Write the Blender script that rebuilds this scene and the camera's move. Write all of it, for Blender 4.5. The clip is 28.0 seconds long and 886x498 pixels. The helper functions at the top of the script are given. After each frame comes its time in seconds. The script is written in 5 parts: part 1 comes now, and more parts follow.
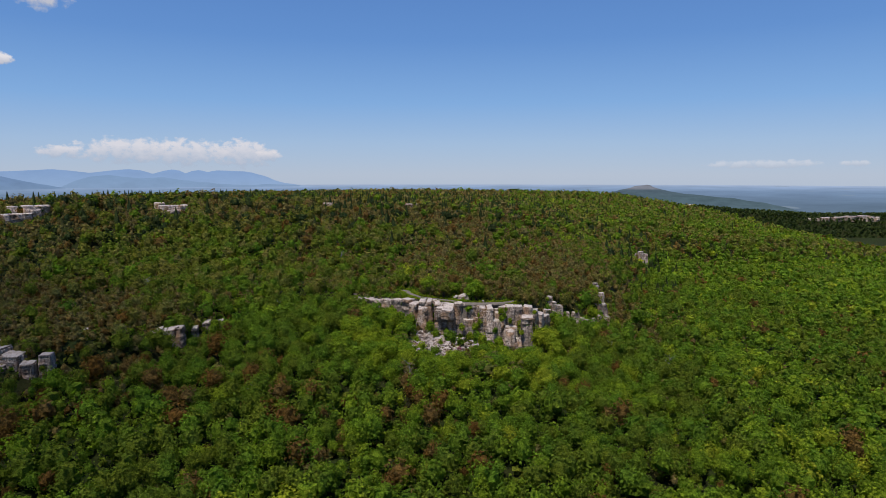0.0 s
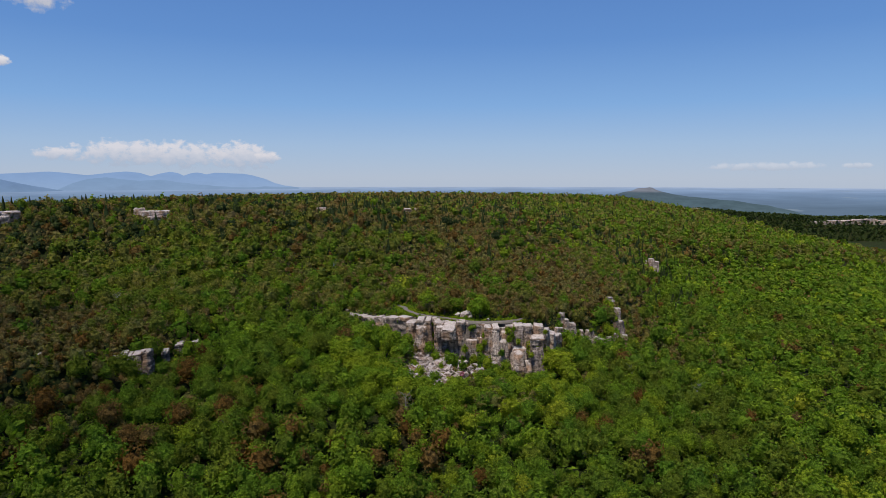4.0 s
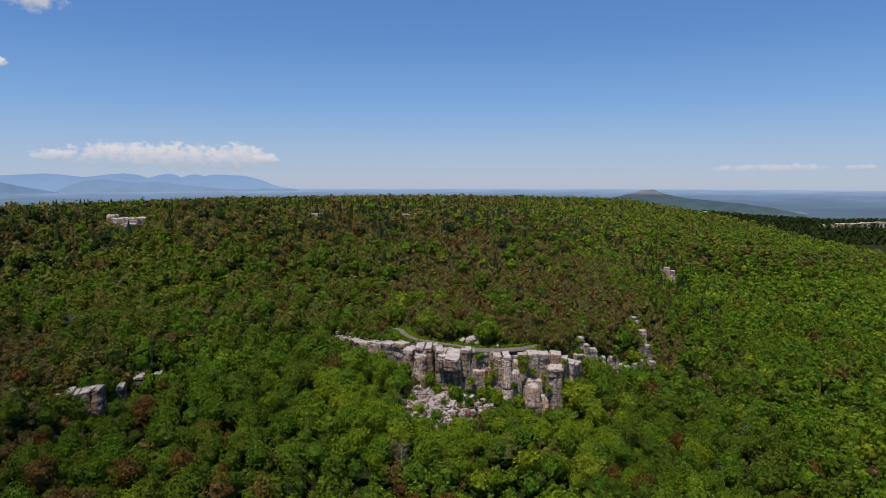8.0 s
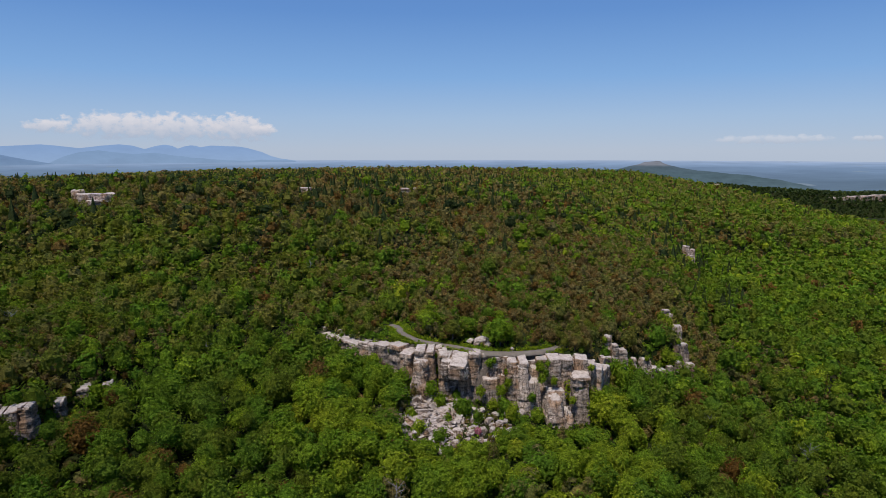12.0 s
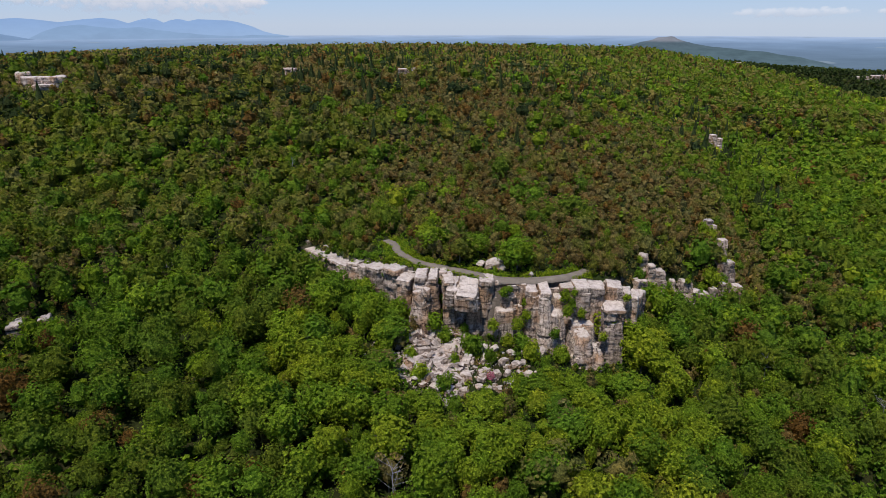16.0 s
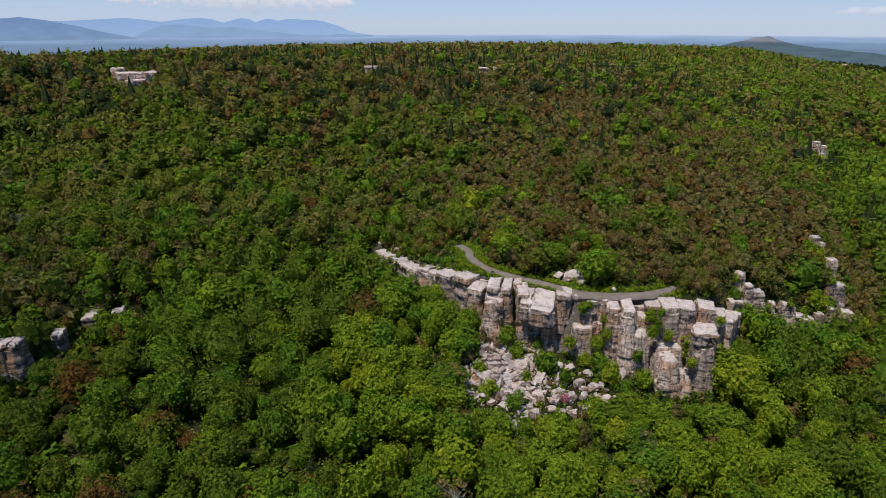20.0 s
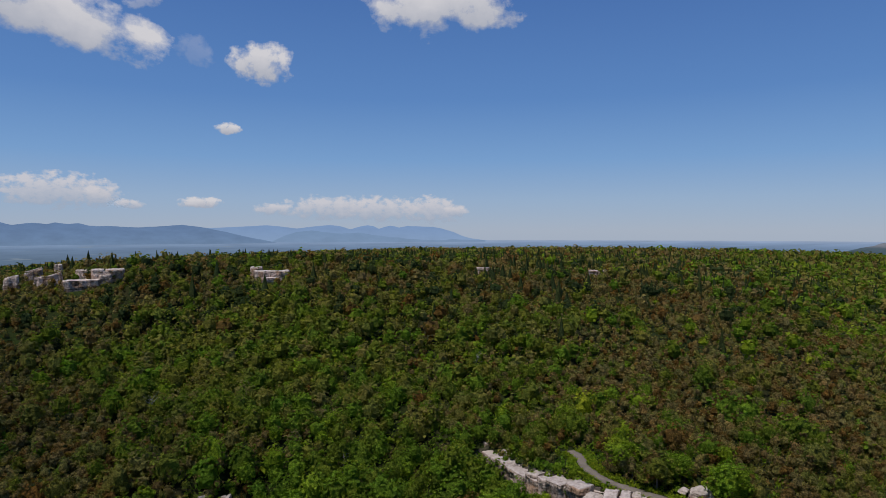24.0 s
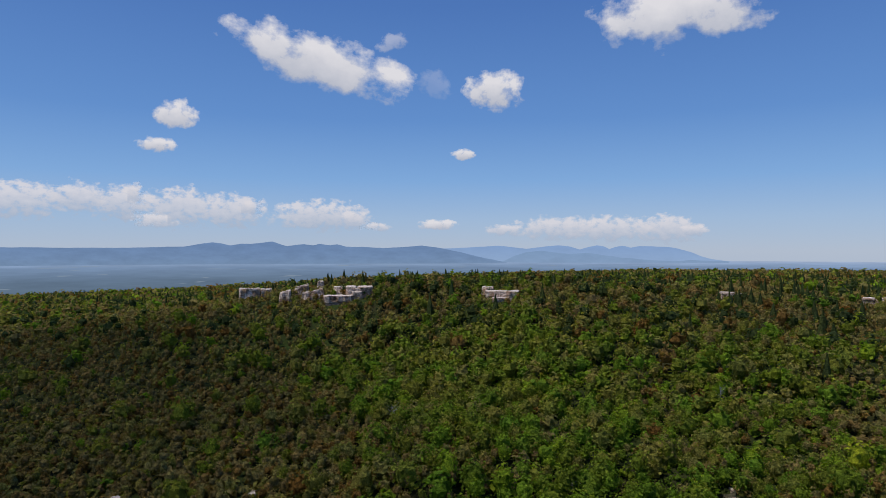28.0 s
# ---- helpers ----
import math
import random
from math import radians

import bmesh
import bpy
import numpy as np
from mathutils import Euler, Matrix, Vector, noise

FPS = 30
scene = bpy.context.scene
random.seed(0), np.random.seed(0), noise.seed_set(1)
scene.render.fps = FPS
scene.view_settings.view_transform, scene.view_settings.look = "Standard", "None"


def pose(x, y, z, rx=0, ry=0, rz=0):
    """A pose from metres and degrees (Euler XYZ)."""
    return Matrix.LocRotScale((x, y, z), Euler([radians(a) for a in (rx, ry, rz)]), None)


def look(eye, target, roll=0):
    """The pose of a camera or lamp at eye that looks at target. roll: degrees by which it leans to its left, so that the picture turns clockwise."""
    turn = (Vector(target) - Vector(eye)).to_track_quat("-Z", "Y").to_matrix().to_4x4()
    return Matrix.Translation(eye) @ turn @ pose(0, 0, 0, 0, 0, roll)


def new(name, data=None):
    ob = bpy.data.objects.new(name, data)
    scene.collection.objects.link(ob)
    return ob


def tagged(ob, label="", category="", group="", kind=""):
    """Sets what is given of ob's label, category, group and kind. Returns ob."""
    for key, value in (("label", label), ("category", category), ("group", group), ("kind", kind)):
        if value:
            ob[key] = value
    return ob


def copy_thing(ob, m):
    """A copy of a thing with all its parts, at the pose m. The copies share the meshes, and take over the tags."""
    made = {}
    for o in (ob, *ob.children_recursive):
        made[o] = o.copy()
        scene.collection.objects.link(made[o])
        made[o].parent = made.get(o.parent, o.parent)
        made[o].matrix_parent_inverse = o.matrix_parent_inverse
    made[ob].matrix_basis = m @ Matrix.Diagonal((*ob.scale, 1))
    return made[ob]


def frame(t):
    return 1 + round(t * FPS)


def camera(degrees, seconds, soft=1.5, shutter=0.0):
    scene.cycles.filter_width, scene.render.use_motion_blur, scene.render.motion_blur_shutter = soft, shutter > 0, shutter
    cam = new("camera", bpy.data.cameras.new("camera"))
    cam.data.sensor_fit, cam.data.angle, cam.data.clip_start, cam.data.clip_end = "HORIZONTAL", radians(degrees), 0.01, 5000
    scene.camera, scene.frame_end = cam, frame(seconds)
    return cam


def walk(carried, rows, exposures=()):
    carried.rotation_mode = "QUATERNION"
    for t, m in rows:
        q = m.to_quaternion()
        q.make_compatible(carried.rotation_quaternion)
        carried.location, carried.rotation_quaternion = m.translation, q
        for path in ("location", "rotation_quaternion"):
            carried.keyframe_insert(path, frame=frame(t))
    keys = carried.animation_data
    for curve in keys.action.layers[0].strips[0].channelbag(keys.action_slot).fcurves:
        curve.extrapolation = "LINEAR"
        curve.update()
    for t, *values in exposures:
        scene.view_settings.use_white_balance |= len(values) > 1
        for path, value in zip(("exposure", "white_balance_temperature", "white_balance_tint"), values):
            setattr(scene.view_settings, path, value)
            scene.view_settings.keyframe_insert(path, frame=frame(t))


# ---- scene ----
# ---- camera ----
cam = camera(69.5, 28.0, 0.75)
walk(cam, [
    (0.0, pose(0.00, 0.00, 60.00, 83.478, 0, 0.081)),
    (1.0, pose(-0.19, 6.76, 60.28, 83.532, 0, 0.077)),
    (2.0, pose(-0.34, 13.88, 60.47, 83.584, 0, 0.073)),
    (3.0, pose(-0.39, 21.41, 60.60, 83.632, 0, 0.068)),
    (5.5, pose(-0.38, 41.71, 61.37, 83.739, 0, 0.057)),
    (6.0, pose(-0.47, 46.03, 61.54, 83.758, 0, 0.055)),
    (8.0, pose(-1.46, 64.33, 62.14, 83.826, 0, 0.047)),
    (9.0, pose(-1.98, 73.24, 62.07, 83.856, 0, 0.042)),
    (10.0, pose(-2.25, 82.42, 62.10, 83.883, 0, 0.038)),
    (11.0, pose(-2.46, 91.86, 62.11, 83.906, 0, 0.034)),
    (11.5, pose(-2.61, 96.57, 62.14, 83.721, 0, 0.063)),
    (12.0, pose(-2.78, 101.31, 62.16, 81.280, 0, 0.047)),
    (12.5, pose(-2.97, 106.15, 62.11, 78.597, 0, 0.055)),
    (13.0, pose(-3.15, 111.07, 61.92, 75.929, 0, 0.045)),
    (13.5, pose(-3.33, 115.93, 61.73, 73.317, 0, 0.019)),
    (15.5, pose(-3.81, 134.57, 61.85, 70.781, 0, 0.118)),
    (16.0, pose(-4.00, 138.22, 61.96, 70.701, 0, 0.086)),
    (16.5, pose(-4.18, 141.32, 62.03, 70.683, 0, 0.088)),
    (17.0, pose(-4.28, 143.66, 61.95, 70.733, 0, 0.108)),
    (17.5, pose(-4.33, 145.31, 61.76, 70.722, 0, 0.168)),
    (18.0, pose(-4.40, 146.38, 61.52, 70.770, 0, 0.225)),
    (18.5, pose(-4.49, 146.96, 61.32, 70.724, 0, 1.500)),
    (19.0, pose(-4.56, 147.17, 61.16, 70.737, 0, 3.713)),
    (19.5, pose(-4.54, 147.10, 61.04, 70.687, 0, 5.482)),
    (20.0, pose(-4.48, 146.87, 60.92, 70.675, 0, 7.085)),
    (20.5, pose(-4.46, 146.68, 60.82, 70.873, 0, 8.958)),
    (22.5, pose(-4.74, 145.95, 60.63, 78.650, 0, 16.109)),
    (23.0, pose(-4.77, 145.85, 60.58, 81.502, 0, 16.600)),
    (23.5, pose(-4.82, 145.80, 60.55, 84.448, 0, 16.778)),
    (24.0, pose(-4.88, 145.81, 60.54, 88.414, 0, 16.792)),
    (24.5, pose(-4.93, 145.88, 60.57, 90.255, 0, 16.830)),
    (25.0, pose(-5.00, 146.00, 60.61, 90.210, 0, 16.806)),
    (25.5, pose(-5.16, 146.15, 60.67, 90.240, 0, 17.681)),
    (26.0, pose(-5.39, 146.32, 60.72, 90.246, 0, 19.957)),
    (26.5, pose(-5.60, 146.51, 60.76, 90.241, 0, 24.224)),
    (27.0, pose(-5.72, 146.72, 60.81, 90.254, 0, 29.526)),
    (27.5, pose(-5.71, 146.95, 60.87, 90.205, 0, 34.691)),
    (28.0, pose(-5.62, 147.18, 60.90, 90.227, 0, 37.120)),
], exposures=[(0.0, 0.05), (11.0, 0.0), (12.1, 0.05), (13.0, 0.22), (15.5, 0.26), (20.0, 0.24), (21.2, 0.0), (22.5, -0.35), (24, -0.22), (25.0, -0.05), (28.0, 0.0)])

# ---- world, sun, exposure ----
SUN_ELEV, SUN_AZ = 66.0, 212.0          # azimuth clockwise from +y: behind the camera, to its left
world = bpy.data.worlds.new("sky")
scene.world = world
world.use_nodes = True
wn, wl = world.node_tree.nodes, world.node_tree.links
wn.clear()
sky = wn.new("ShaderNodeTexSky")
sky.sky_type, sky.sun_disc = "NISHITA", False
sky.sun_elevation, sky.sun_rotation = radians(SUN_ELEV), radians(SUN_AZ)
sky.altitude, sky.air_density, sky.dust_density, sky.ozone_density = 600, 1.0, 0.1, 4.0
bg = wn.new("ShaderNodeBackground")
bg.inputs["Strength"].default_value = 0.1
# summer haze: the sky pales evenly from deep blue towards the horizon, all round
wtc = wn.new("ShaderNodeTexCoord")
wsep = wn.new("ShaderNodeSeparateXYZ")
wl.new(wtc.outputs["Generated"], wsep.inputs[0])
wramp = wn.new("ShaderNodeValToRGB")
while len(wramp.color_ramp.elements) < 6:
    wramp.color_ramp.elements.new(0.5)
for e, (p, c) in zip(wramp.color_ramp.elements, ((0.0, (0.380, 0.465, 0.625)), (0.05, (0.315, 0.452, 0.68)), (0.11, (0.195, 0.378, 0.70)), (0.2, (0.110, 0.262, 0.605)), (0.36, (0.066, 0.174, 0.485)), (0.7, (0.06, 0.15, 0.42)))):
    e.position, e.color = p, (*c, 1)
wl.new(wsep.outputs[2], wramp.inputs[0])
wgain = wn.new("ShaderNodeMix")
wgain.data_type, wgain.blend_type = "RGBA", "MULTIPLY"
wgain.inputs[0].default_value, wgain.inputs[7].default_value = 1.0, (10, 10, 10, 1)
wl.new(wramp.outputs[0], wgain.inputs[6])
wmix = wn.new("ShaderNodeMix")
wmix.data_type = "RGBA"
wmix.inputs[0].default_value = 0.85
wl.new(sky.outputs[0], wmix.inputs[6])
wl.new(wgain.outputs[2], wmix.inputs[7])
wout = wn.new("ShaderNodeOutputWorld")
wl.new(wmix.outputs[2], bg.inputs["Color"])
wl.new(bg.outputs[0], wout.inputs["Surface"])
sun = new("sun", bpy.data.lights.new("sun", "SUN"))
sun.data.energy, sun.data.angle, sun.data.color = 3.8, radians(0.53), (1.0, 0.95, 0.88)
_a, _e = radians(SUN_AZ), radians(SUN_ELEV)
sun.matrix_world = look((0, 0, 400), Vector((0, 0, 400)) - Vector((math.sin(_a) * math.cos(_e), math.cos(_a) * math.cos(_e), math.sin(_e))))


# ---- materials ----
def material(name):
    m = bpy.data.materials.new(name)
    m.use_nodes = True
    n = m.node_tree.nodes
    return m, n, m.node_tree.links, n["Principled BSDF"]


def ramp(n, stops):
    r = n.new("ShaderNodeValToRGB")
    el = r.color_ramp.elements
    while len(el) < len(stops):
        el.new(0.5)
    for e, (p, c) in zip(el, stops):
        e.position, e.color = p, (*c, 1)
    return r


def noise_tex(n, l, scale, detail=6, rough=0.6, vector=None):
    t = n.new("ShaderNodeTexNoise")
    t.inputs["Scale"].default_value, t.inputs["Detail"].default_value, t.inputs["Roughness"].default_value = scale, detail, rough
    if vector is not None:
        l.new(vector, t.inputs["Vector"])
    return t


def mixcol(n, l, fac, a, b, blend="MIX"):
    m = n.new("ShaderNodeMix")
    m.data_type, m.blend_type = "RGBA", blend
    for sock, v in ((0, fac), (6, a), (7, b)):
        if isinstance(v, (int, float)):
            m.inputs[sock].default_value = v
        elif isinstance(v, tuple):
            m.inputs[sock].default_value = (*v, 1)
        else:
            l.new(v, m.inputs[sock])
    return m.outputs[2]


def place(n):
    return n.new("ShaderNodeNewGeometry").outputs["Position"]


def bump(n, l, bsdf, height, strength, distance):
    b = n.new("ShaderNodeBump")
    b.inputs["Strength"].default_value, b.inputs["Distance"].default_value = strength, distance
    l.new(height, b.inputs["Height"])
    l.new(b.outputs[0], bsdf.inputs["Normal"])


LEAF_STOPS = [(0.0, (0.155, 0.080, 0.022)), (0.035, (0.178, 0.102, 0.030)), (0.07, (0.210, 0.142, 0.058)), (0.16, (0.218, 0.175, 0.066)), (0.26, (0.182, 0.180, 0.034)), (0.34, (0.134, 0.172, 0.020)), (0.44, (0.116, 0.188, 0.019)),
              (0.52, (0.136, 0.216, 0.020)), (0.64, (0.188, 0.262, 0.020)), (0.80, (0.268, 0.312, 0.024)), (0.93, (0.290, 0.300, 0.026)), (0.97, (0.058, 0.078, 0.028)), (1.0, (0.050, 0.068, 0.026))]


def leaf_material(name, single=None):
    """Leaves whose hue follows the tint kept with each crown, or, for single trees, the object's own random number in a range."""
    m, n, l, b = material(name)
    if single is None:
        at = n.new("ShaderNodeAttribute")
        at.attribute_name = "tint"
        base = at.outputs["Fac"]
    else:
        mr = n.new("ShaderNodeMapRange")
        mr.inputs["To Min"].default_value, mr.inputs["To Max"].default_value = single
        l.new(n.new("ShaderNodeObjectInfo").outputs["Random"], mr.inputs["Value"])
        base = mr.outputs[0]
    r = ramp(n, LEAF_STOPS)
    l.new(base, r.inputs[0])
    isl = n.new("ShaderNodeNewGeometry").outputs["Random Per Island"]
    leaf = ramp(n, [(0.0, (0.68, 0.70, 0.68)), (0.5, (0.98, 0.98, 0.98)), (1.0, (1.32, 1.28, 1.18))])
    l.new(isl, leaf.inputs[0])
    col = mixcol(n, l, 1.0, r.outputs[0], leaf.outputs[0], "MULTIPLY")
    # shading between small leaf clumps is painted into the colour as fine noise
    fine = noise_tex(n, l, 3.2, 4, 0.7, place(n))
    dapple = ramp(n, [(0.36, (0.42, 0.45, 0.42)), (0.50, (0.96, 0.97, 0.95)), (0.64, (1.52, 1.46, 1.3))])
    l.new(fine.outputs[0], dapple.inputs[0])
    col = mixcol(n, l, 1.0, col, dapple.outputs[0], "MULTIPLY")
    kinds = noise_tex(n, l, 0.11, 2, 0.5, place(n))
    cast = ramp(n, [(0.38, (0.90, 1.0, 1.08)), (0.5, (1.0, 1.0, 1.0)), (0.62, (1.05, 1.0, 0.95))])
    l.new(kinds.outputs[0], cast.inputs[0])
    col = mixcol(n, l, 1.0, col, cast.outputs[0], "MULTIPLY")
    clump = noise_tex(n, l, 0.85, 3, 0.65, place(n))
    spray = ramp(n, [(0.36, (0.80, 0.82, 0.8)), (0.5, (1.0, 1.0, 1.0)), (0.64, (1.2, 1.18, 1.12))])
    l.new(clump.outputs[0], spray.inputs[0])
    col = mixcol(n, l, 1.0, col, spray.outputs[0], "MULTIPLY")
    l.new(col, b.inputs["Base Color"])
    b.inputs["Roughness"].default_value = 0.75
    b.inputs["Specular IOR Level"].default_value = 0.03
    bump(n, l, b, fine.outputs[0], 1.0, 0.5)
    tr = n.new("ShaderNodeBsdfTranslucent")
    l.new(mixcol(n, l, 1.0, col, (1.25, 1.5, 0.6), "MULTIPLY"), tr.inputs[0])
    mx = n.new("ShaderNodeMixShader")
    mx.inputs[0].default_value = 0.36
    l.new(b.outputs[0], mx.inputs[1])
    l.new(tr.outputs[0], mx.inputs[2])
    l.new(mx.outputs[0], n["Material Output"].inputs["Surface"])
    return m


def rock_material(name, pale=1.0):
    """Bedded quartz conglomerate: grey to pinkish tan blocks, dark bedding lines, run-down stains, a paler colour on
    upward faces.
    """
    m, n, l, b = material(name)
    p = place(n)

    def stretched(scale, size, detail=6, rough=0.6):
        mp = n.new("ShaderNodeMapping")
        mp.inputs["Scale"].default_value = scale
        l.new(p, mp.inputs["Vector"])
        return noise_tex(n, l, size, detail, rough, mp.outputs[0])

    big = noise_tex(n, l, 0.20, 4, 0.55, p)
    mottle = noise_tex(n, l, 0.9, 7, 0.68, p)
    beds = stretched((0.22, 0.22, 3.0), 1.0, 5, 0.6)
    stain = stretched((1.5, 1.5, 0.13), 1.0, 5, 0.6)
    fine = noise_tex(n, l, 4.0, 8, 0.72, p)
    grey = ramp(n, [(0.28, (0.125 * pale, 0.098 * pale, 0.080 * pale)), (0.5, (0.335 * pale, 0.272 * pale, 0.227 * pale)), (0.72, (0.58 * pale, 0.49 * pale, 0.42 * pale))])
    l.new(mottle.outputs[0], grey.inputs[0])
    tan = ramp(n, [(0.49, (0, 0, 0)), (0.61, (0.8, 0.8, 0.8))])
    l.new(big.outputs[0], tan.inputs[0])
    c = mixcol(n, l, tan.outputs[0], grey.outputs[0], (0.36, 0.222, 0.130))
    # each block has its own shade
    own = ramp(n, [(0.0, (0.84, 0.80, 0.77)), (0.5, (1.08, 1.03, 0.99)), (1.0, (1.34, 1.28, 1.22))])
    l.new(n.new("ShaderNodeObjectInfo").outputs["Random"], own.inputs[0])
    c = mixcol(n, l, 1.0, c, own.outputs[0], "MULTIPLY")
    line = ramp(n, [(0.36, (0.30, 0.27, 0.25)), (0.43, (1, 1, 1))])
    l.new(beds.outputs[0], line.inputs[0])
    c = mixcol(n, l, 0.8, c, line.outputs[0], "MULTIPLY")
    run = ramp(n, [(0.36, (0.42, 0.39, 0.37)), (0.52, (1, 1, 1))])
    l.new(stain.outputs[0], run.inputs[0])
    c = mixcol(n, l, 0.7, c, run.outputs[0], "MULTIPLY")
    # thin irregular cracks, mostly upright, some along the beds
    upright, along = stretched((0.75, 0.75, 0.2), 1.0, 3, 0.55), stretched((0.16, 0.16, 1.1), 1.0, 3, 0.55)
    for t in (upright, along):
        crack = ramp(n, [(0.478, (1, 1, 1)), (0.494, (0.16, 0.14, 0.13)), (0.506, (0.16, 0.14, 0.13)), (0.522, (1, 1, 1))])
        l.new(t.outputs[0], crack.inputs[0])
        c = mixcol(n, l, 0.65, c, crack.outputs[0], "MULTIPLY")
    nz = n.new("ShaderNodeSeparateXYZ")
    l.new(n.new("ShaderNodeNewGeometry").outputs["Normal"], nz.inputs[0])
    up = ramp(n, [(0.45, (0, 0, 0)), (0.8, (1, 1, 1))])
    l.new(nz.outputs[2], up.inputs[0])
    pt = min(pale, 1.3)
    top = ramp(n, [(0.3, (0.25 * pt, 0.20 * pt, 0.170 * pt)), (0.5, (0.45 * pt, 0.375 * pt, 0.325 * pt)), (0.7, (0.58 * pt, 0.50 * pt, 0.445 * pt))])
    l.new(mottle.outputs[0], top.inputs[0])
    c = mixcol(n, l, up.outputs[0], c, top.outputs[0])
    pit = ramp(n, [(0.33, (0.5, 0.48, 0.46)), (0.48, (1, 1, 1))])
    l.new(fine.outputs[0], pit.inputs[0])
    l.new(mixcol(n, l, 0.7, c, pit.outputs[0], "MULTIPLY"), b.inputs["Base Color"])
    b.inputs["Roughness"].default_value = 0.9
    b.inputs["Specular IOR Level"].default_value = 0.2
    add = n.new("ShaderNodeMath")
    l.new(mottle.outputs[0], add.inputs[0])
    l.new(line.outputs[0], add.inputs[1])
    bump(n, l, b, add.outputs[0], 1.0, 0.35)
    return m


def ground_material():
    m, n, l, b = material("forest_floor")
    p = place(n)
    a, c = noise_tex(n, l, 0.04, 8, 0.65, p), noise_tex(n, l, 0.9, 6, 0.7, p)
    r = ramp(n, [(0.3, (0.036, 0.028, 0.013)), (0.5, (0.022, 0.030, 0.007)), (0.7, (0.026, 0.042, 0.008))])
    l.new(a.outputs[0], r.inputs[0])
    d = ramp(n, [(0.3, (0.55, 0.55, 0.5)), (0.7, (1.3, 1.3, 1.2))])
    l.new(c.outputs[0], d.inputs[0])
    soil = mixcol(n, l, 1.0, r.outputs[0], d.outputs[0], "MULTIPLY")
    # bare rock shows where the ground stands too steep to hold soil; recess shade is painted into its dark colour
    nz = n.new("ShaderNodeSeparateXYZ")
    l.new(n.new("ShaderNodeNewGeometry").outputs["True Normal"], nz.inputs[0])
    steep = ramp(n, [(0.30, (1, 1, 1)), (0.50, (0, 0, 0))])
    l.new(nz.outputs[2], steep.inputs[0])
    rk = ramp(n, [(0.3, (0.05, 0.042, 0.034)), (0.55, (0.12, 0.098, 0.080)), (0.75, (0.22, 0.185, 0.155))])
    l.new(c.outputs[0], rk.inputs[0])
    l.new(mixcol(n, l, steep.outputs[0], soil, rk.outputs[0]), b.inputs["Base Color"])
    b.inputs["Roughness"].default_value = 0.95
    b.inputs["Specular IOR Level"].default_value = 0.1
    bump(n, l, b, c.outputs[0], 1.0, 0.6)
    return m


def bark_material(name, lo, hi):
    m, n, l, b = material(name)
    t = noise_tex(n, l, 5.0, 5, 0.6, place(n))
    r = ramp(n, [(0.3, lo), (0.7, hi)])
    l.new(t.outputs[0], r.inputs[0])
    l.new(r.outputs[0], b.inputs["Base Color"])
    b.inputs["Roughness"].default_value = 0.9
    return m


def gravel_material():
    m, n, l, b = material("gravel")
    p = place(n)
    a, c = noise_tex(n, l, 0.5, 5, 0.6, p), noise_tex(n, l, 9.0, 4, 0.7, p)
    r = ramp(n, [(0.3, (0.135, 0.108, 0.082)), (0.7, (0.21, 0.172, 0.136))])
    l.new(a.outputs[0], r.inputs[0])
    d = ramp(n, [(0.3, (0.75, 0.75, 0.75)), (0.7, (1.15, 1.15, 1.15))])
    l.new(c.outputs[0], d.inputs[0])
    l.new(mixcol(n, l, 1.0, r.outputs[0], d.outputs[0], "MULTIPLY"), b.inputs["Base Color"])
    b.inputs["Roughness"].default_value = 0.95
    bump(n, l, b, c.outputs[0], 0.6, 0.05)
    return m


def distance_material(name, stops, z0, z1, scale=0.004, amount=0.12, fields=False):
    """A plain far backdrop that glows, haze of kilometres of air painted in; stops of colour by height."""
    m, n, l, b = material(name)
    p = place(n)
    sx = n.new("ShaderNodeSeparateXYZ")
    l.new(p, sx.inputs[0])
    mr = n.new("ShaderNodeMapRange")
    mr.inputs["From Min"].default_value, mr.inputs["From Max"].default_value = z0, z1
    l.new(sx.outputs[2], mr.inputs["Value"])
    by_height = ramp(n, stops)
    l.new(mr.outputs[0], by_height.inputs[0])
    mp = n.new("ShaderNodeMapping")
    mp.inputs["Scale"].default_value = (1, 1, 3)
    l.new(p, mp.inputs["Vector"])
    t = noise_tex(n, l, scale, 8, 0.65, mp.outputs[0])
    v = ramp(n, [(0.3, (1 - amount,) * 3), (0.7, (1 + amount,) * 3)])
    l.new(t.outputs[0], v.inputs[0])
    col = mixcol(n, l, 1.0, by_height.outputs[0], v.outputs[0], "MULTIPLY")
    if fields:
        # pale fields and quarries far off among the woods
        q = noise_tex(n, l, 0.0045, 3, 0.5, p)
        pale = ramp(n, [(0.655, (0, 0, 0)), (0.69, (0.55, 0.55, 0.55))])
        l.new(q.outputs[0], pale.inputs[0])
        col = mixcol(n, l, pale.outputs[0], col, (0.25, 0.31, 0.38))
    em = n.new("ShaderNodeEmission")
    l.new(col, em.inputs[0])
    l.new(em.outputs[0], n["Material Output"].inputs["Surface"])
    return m


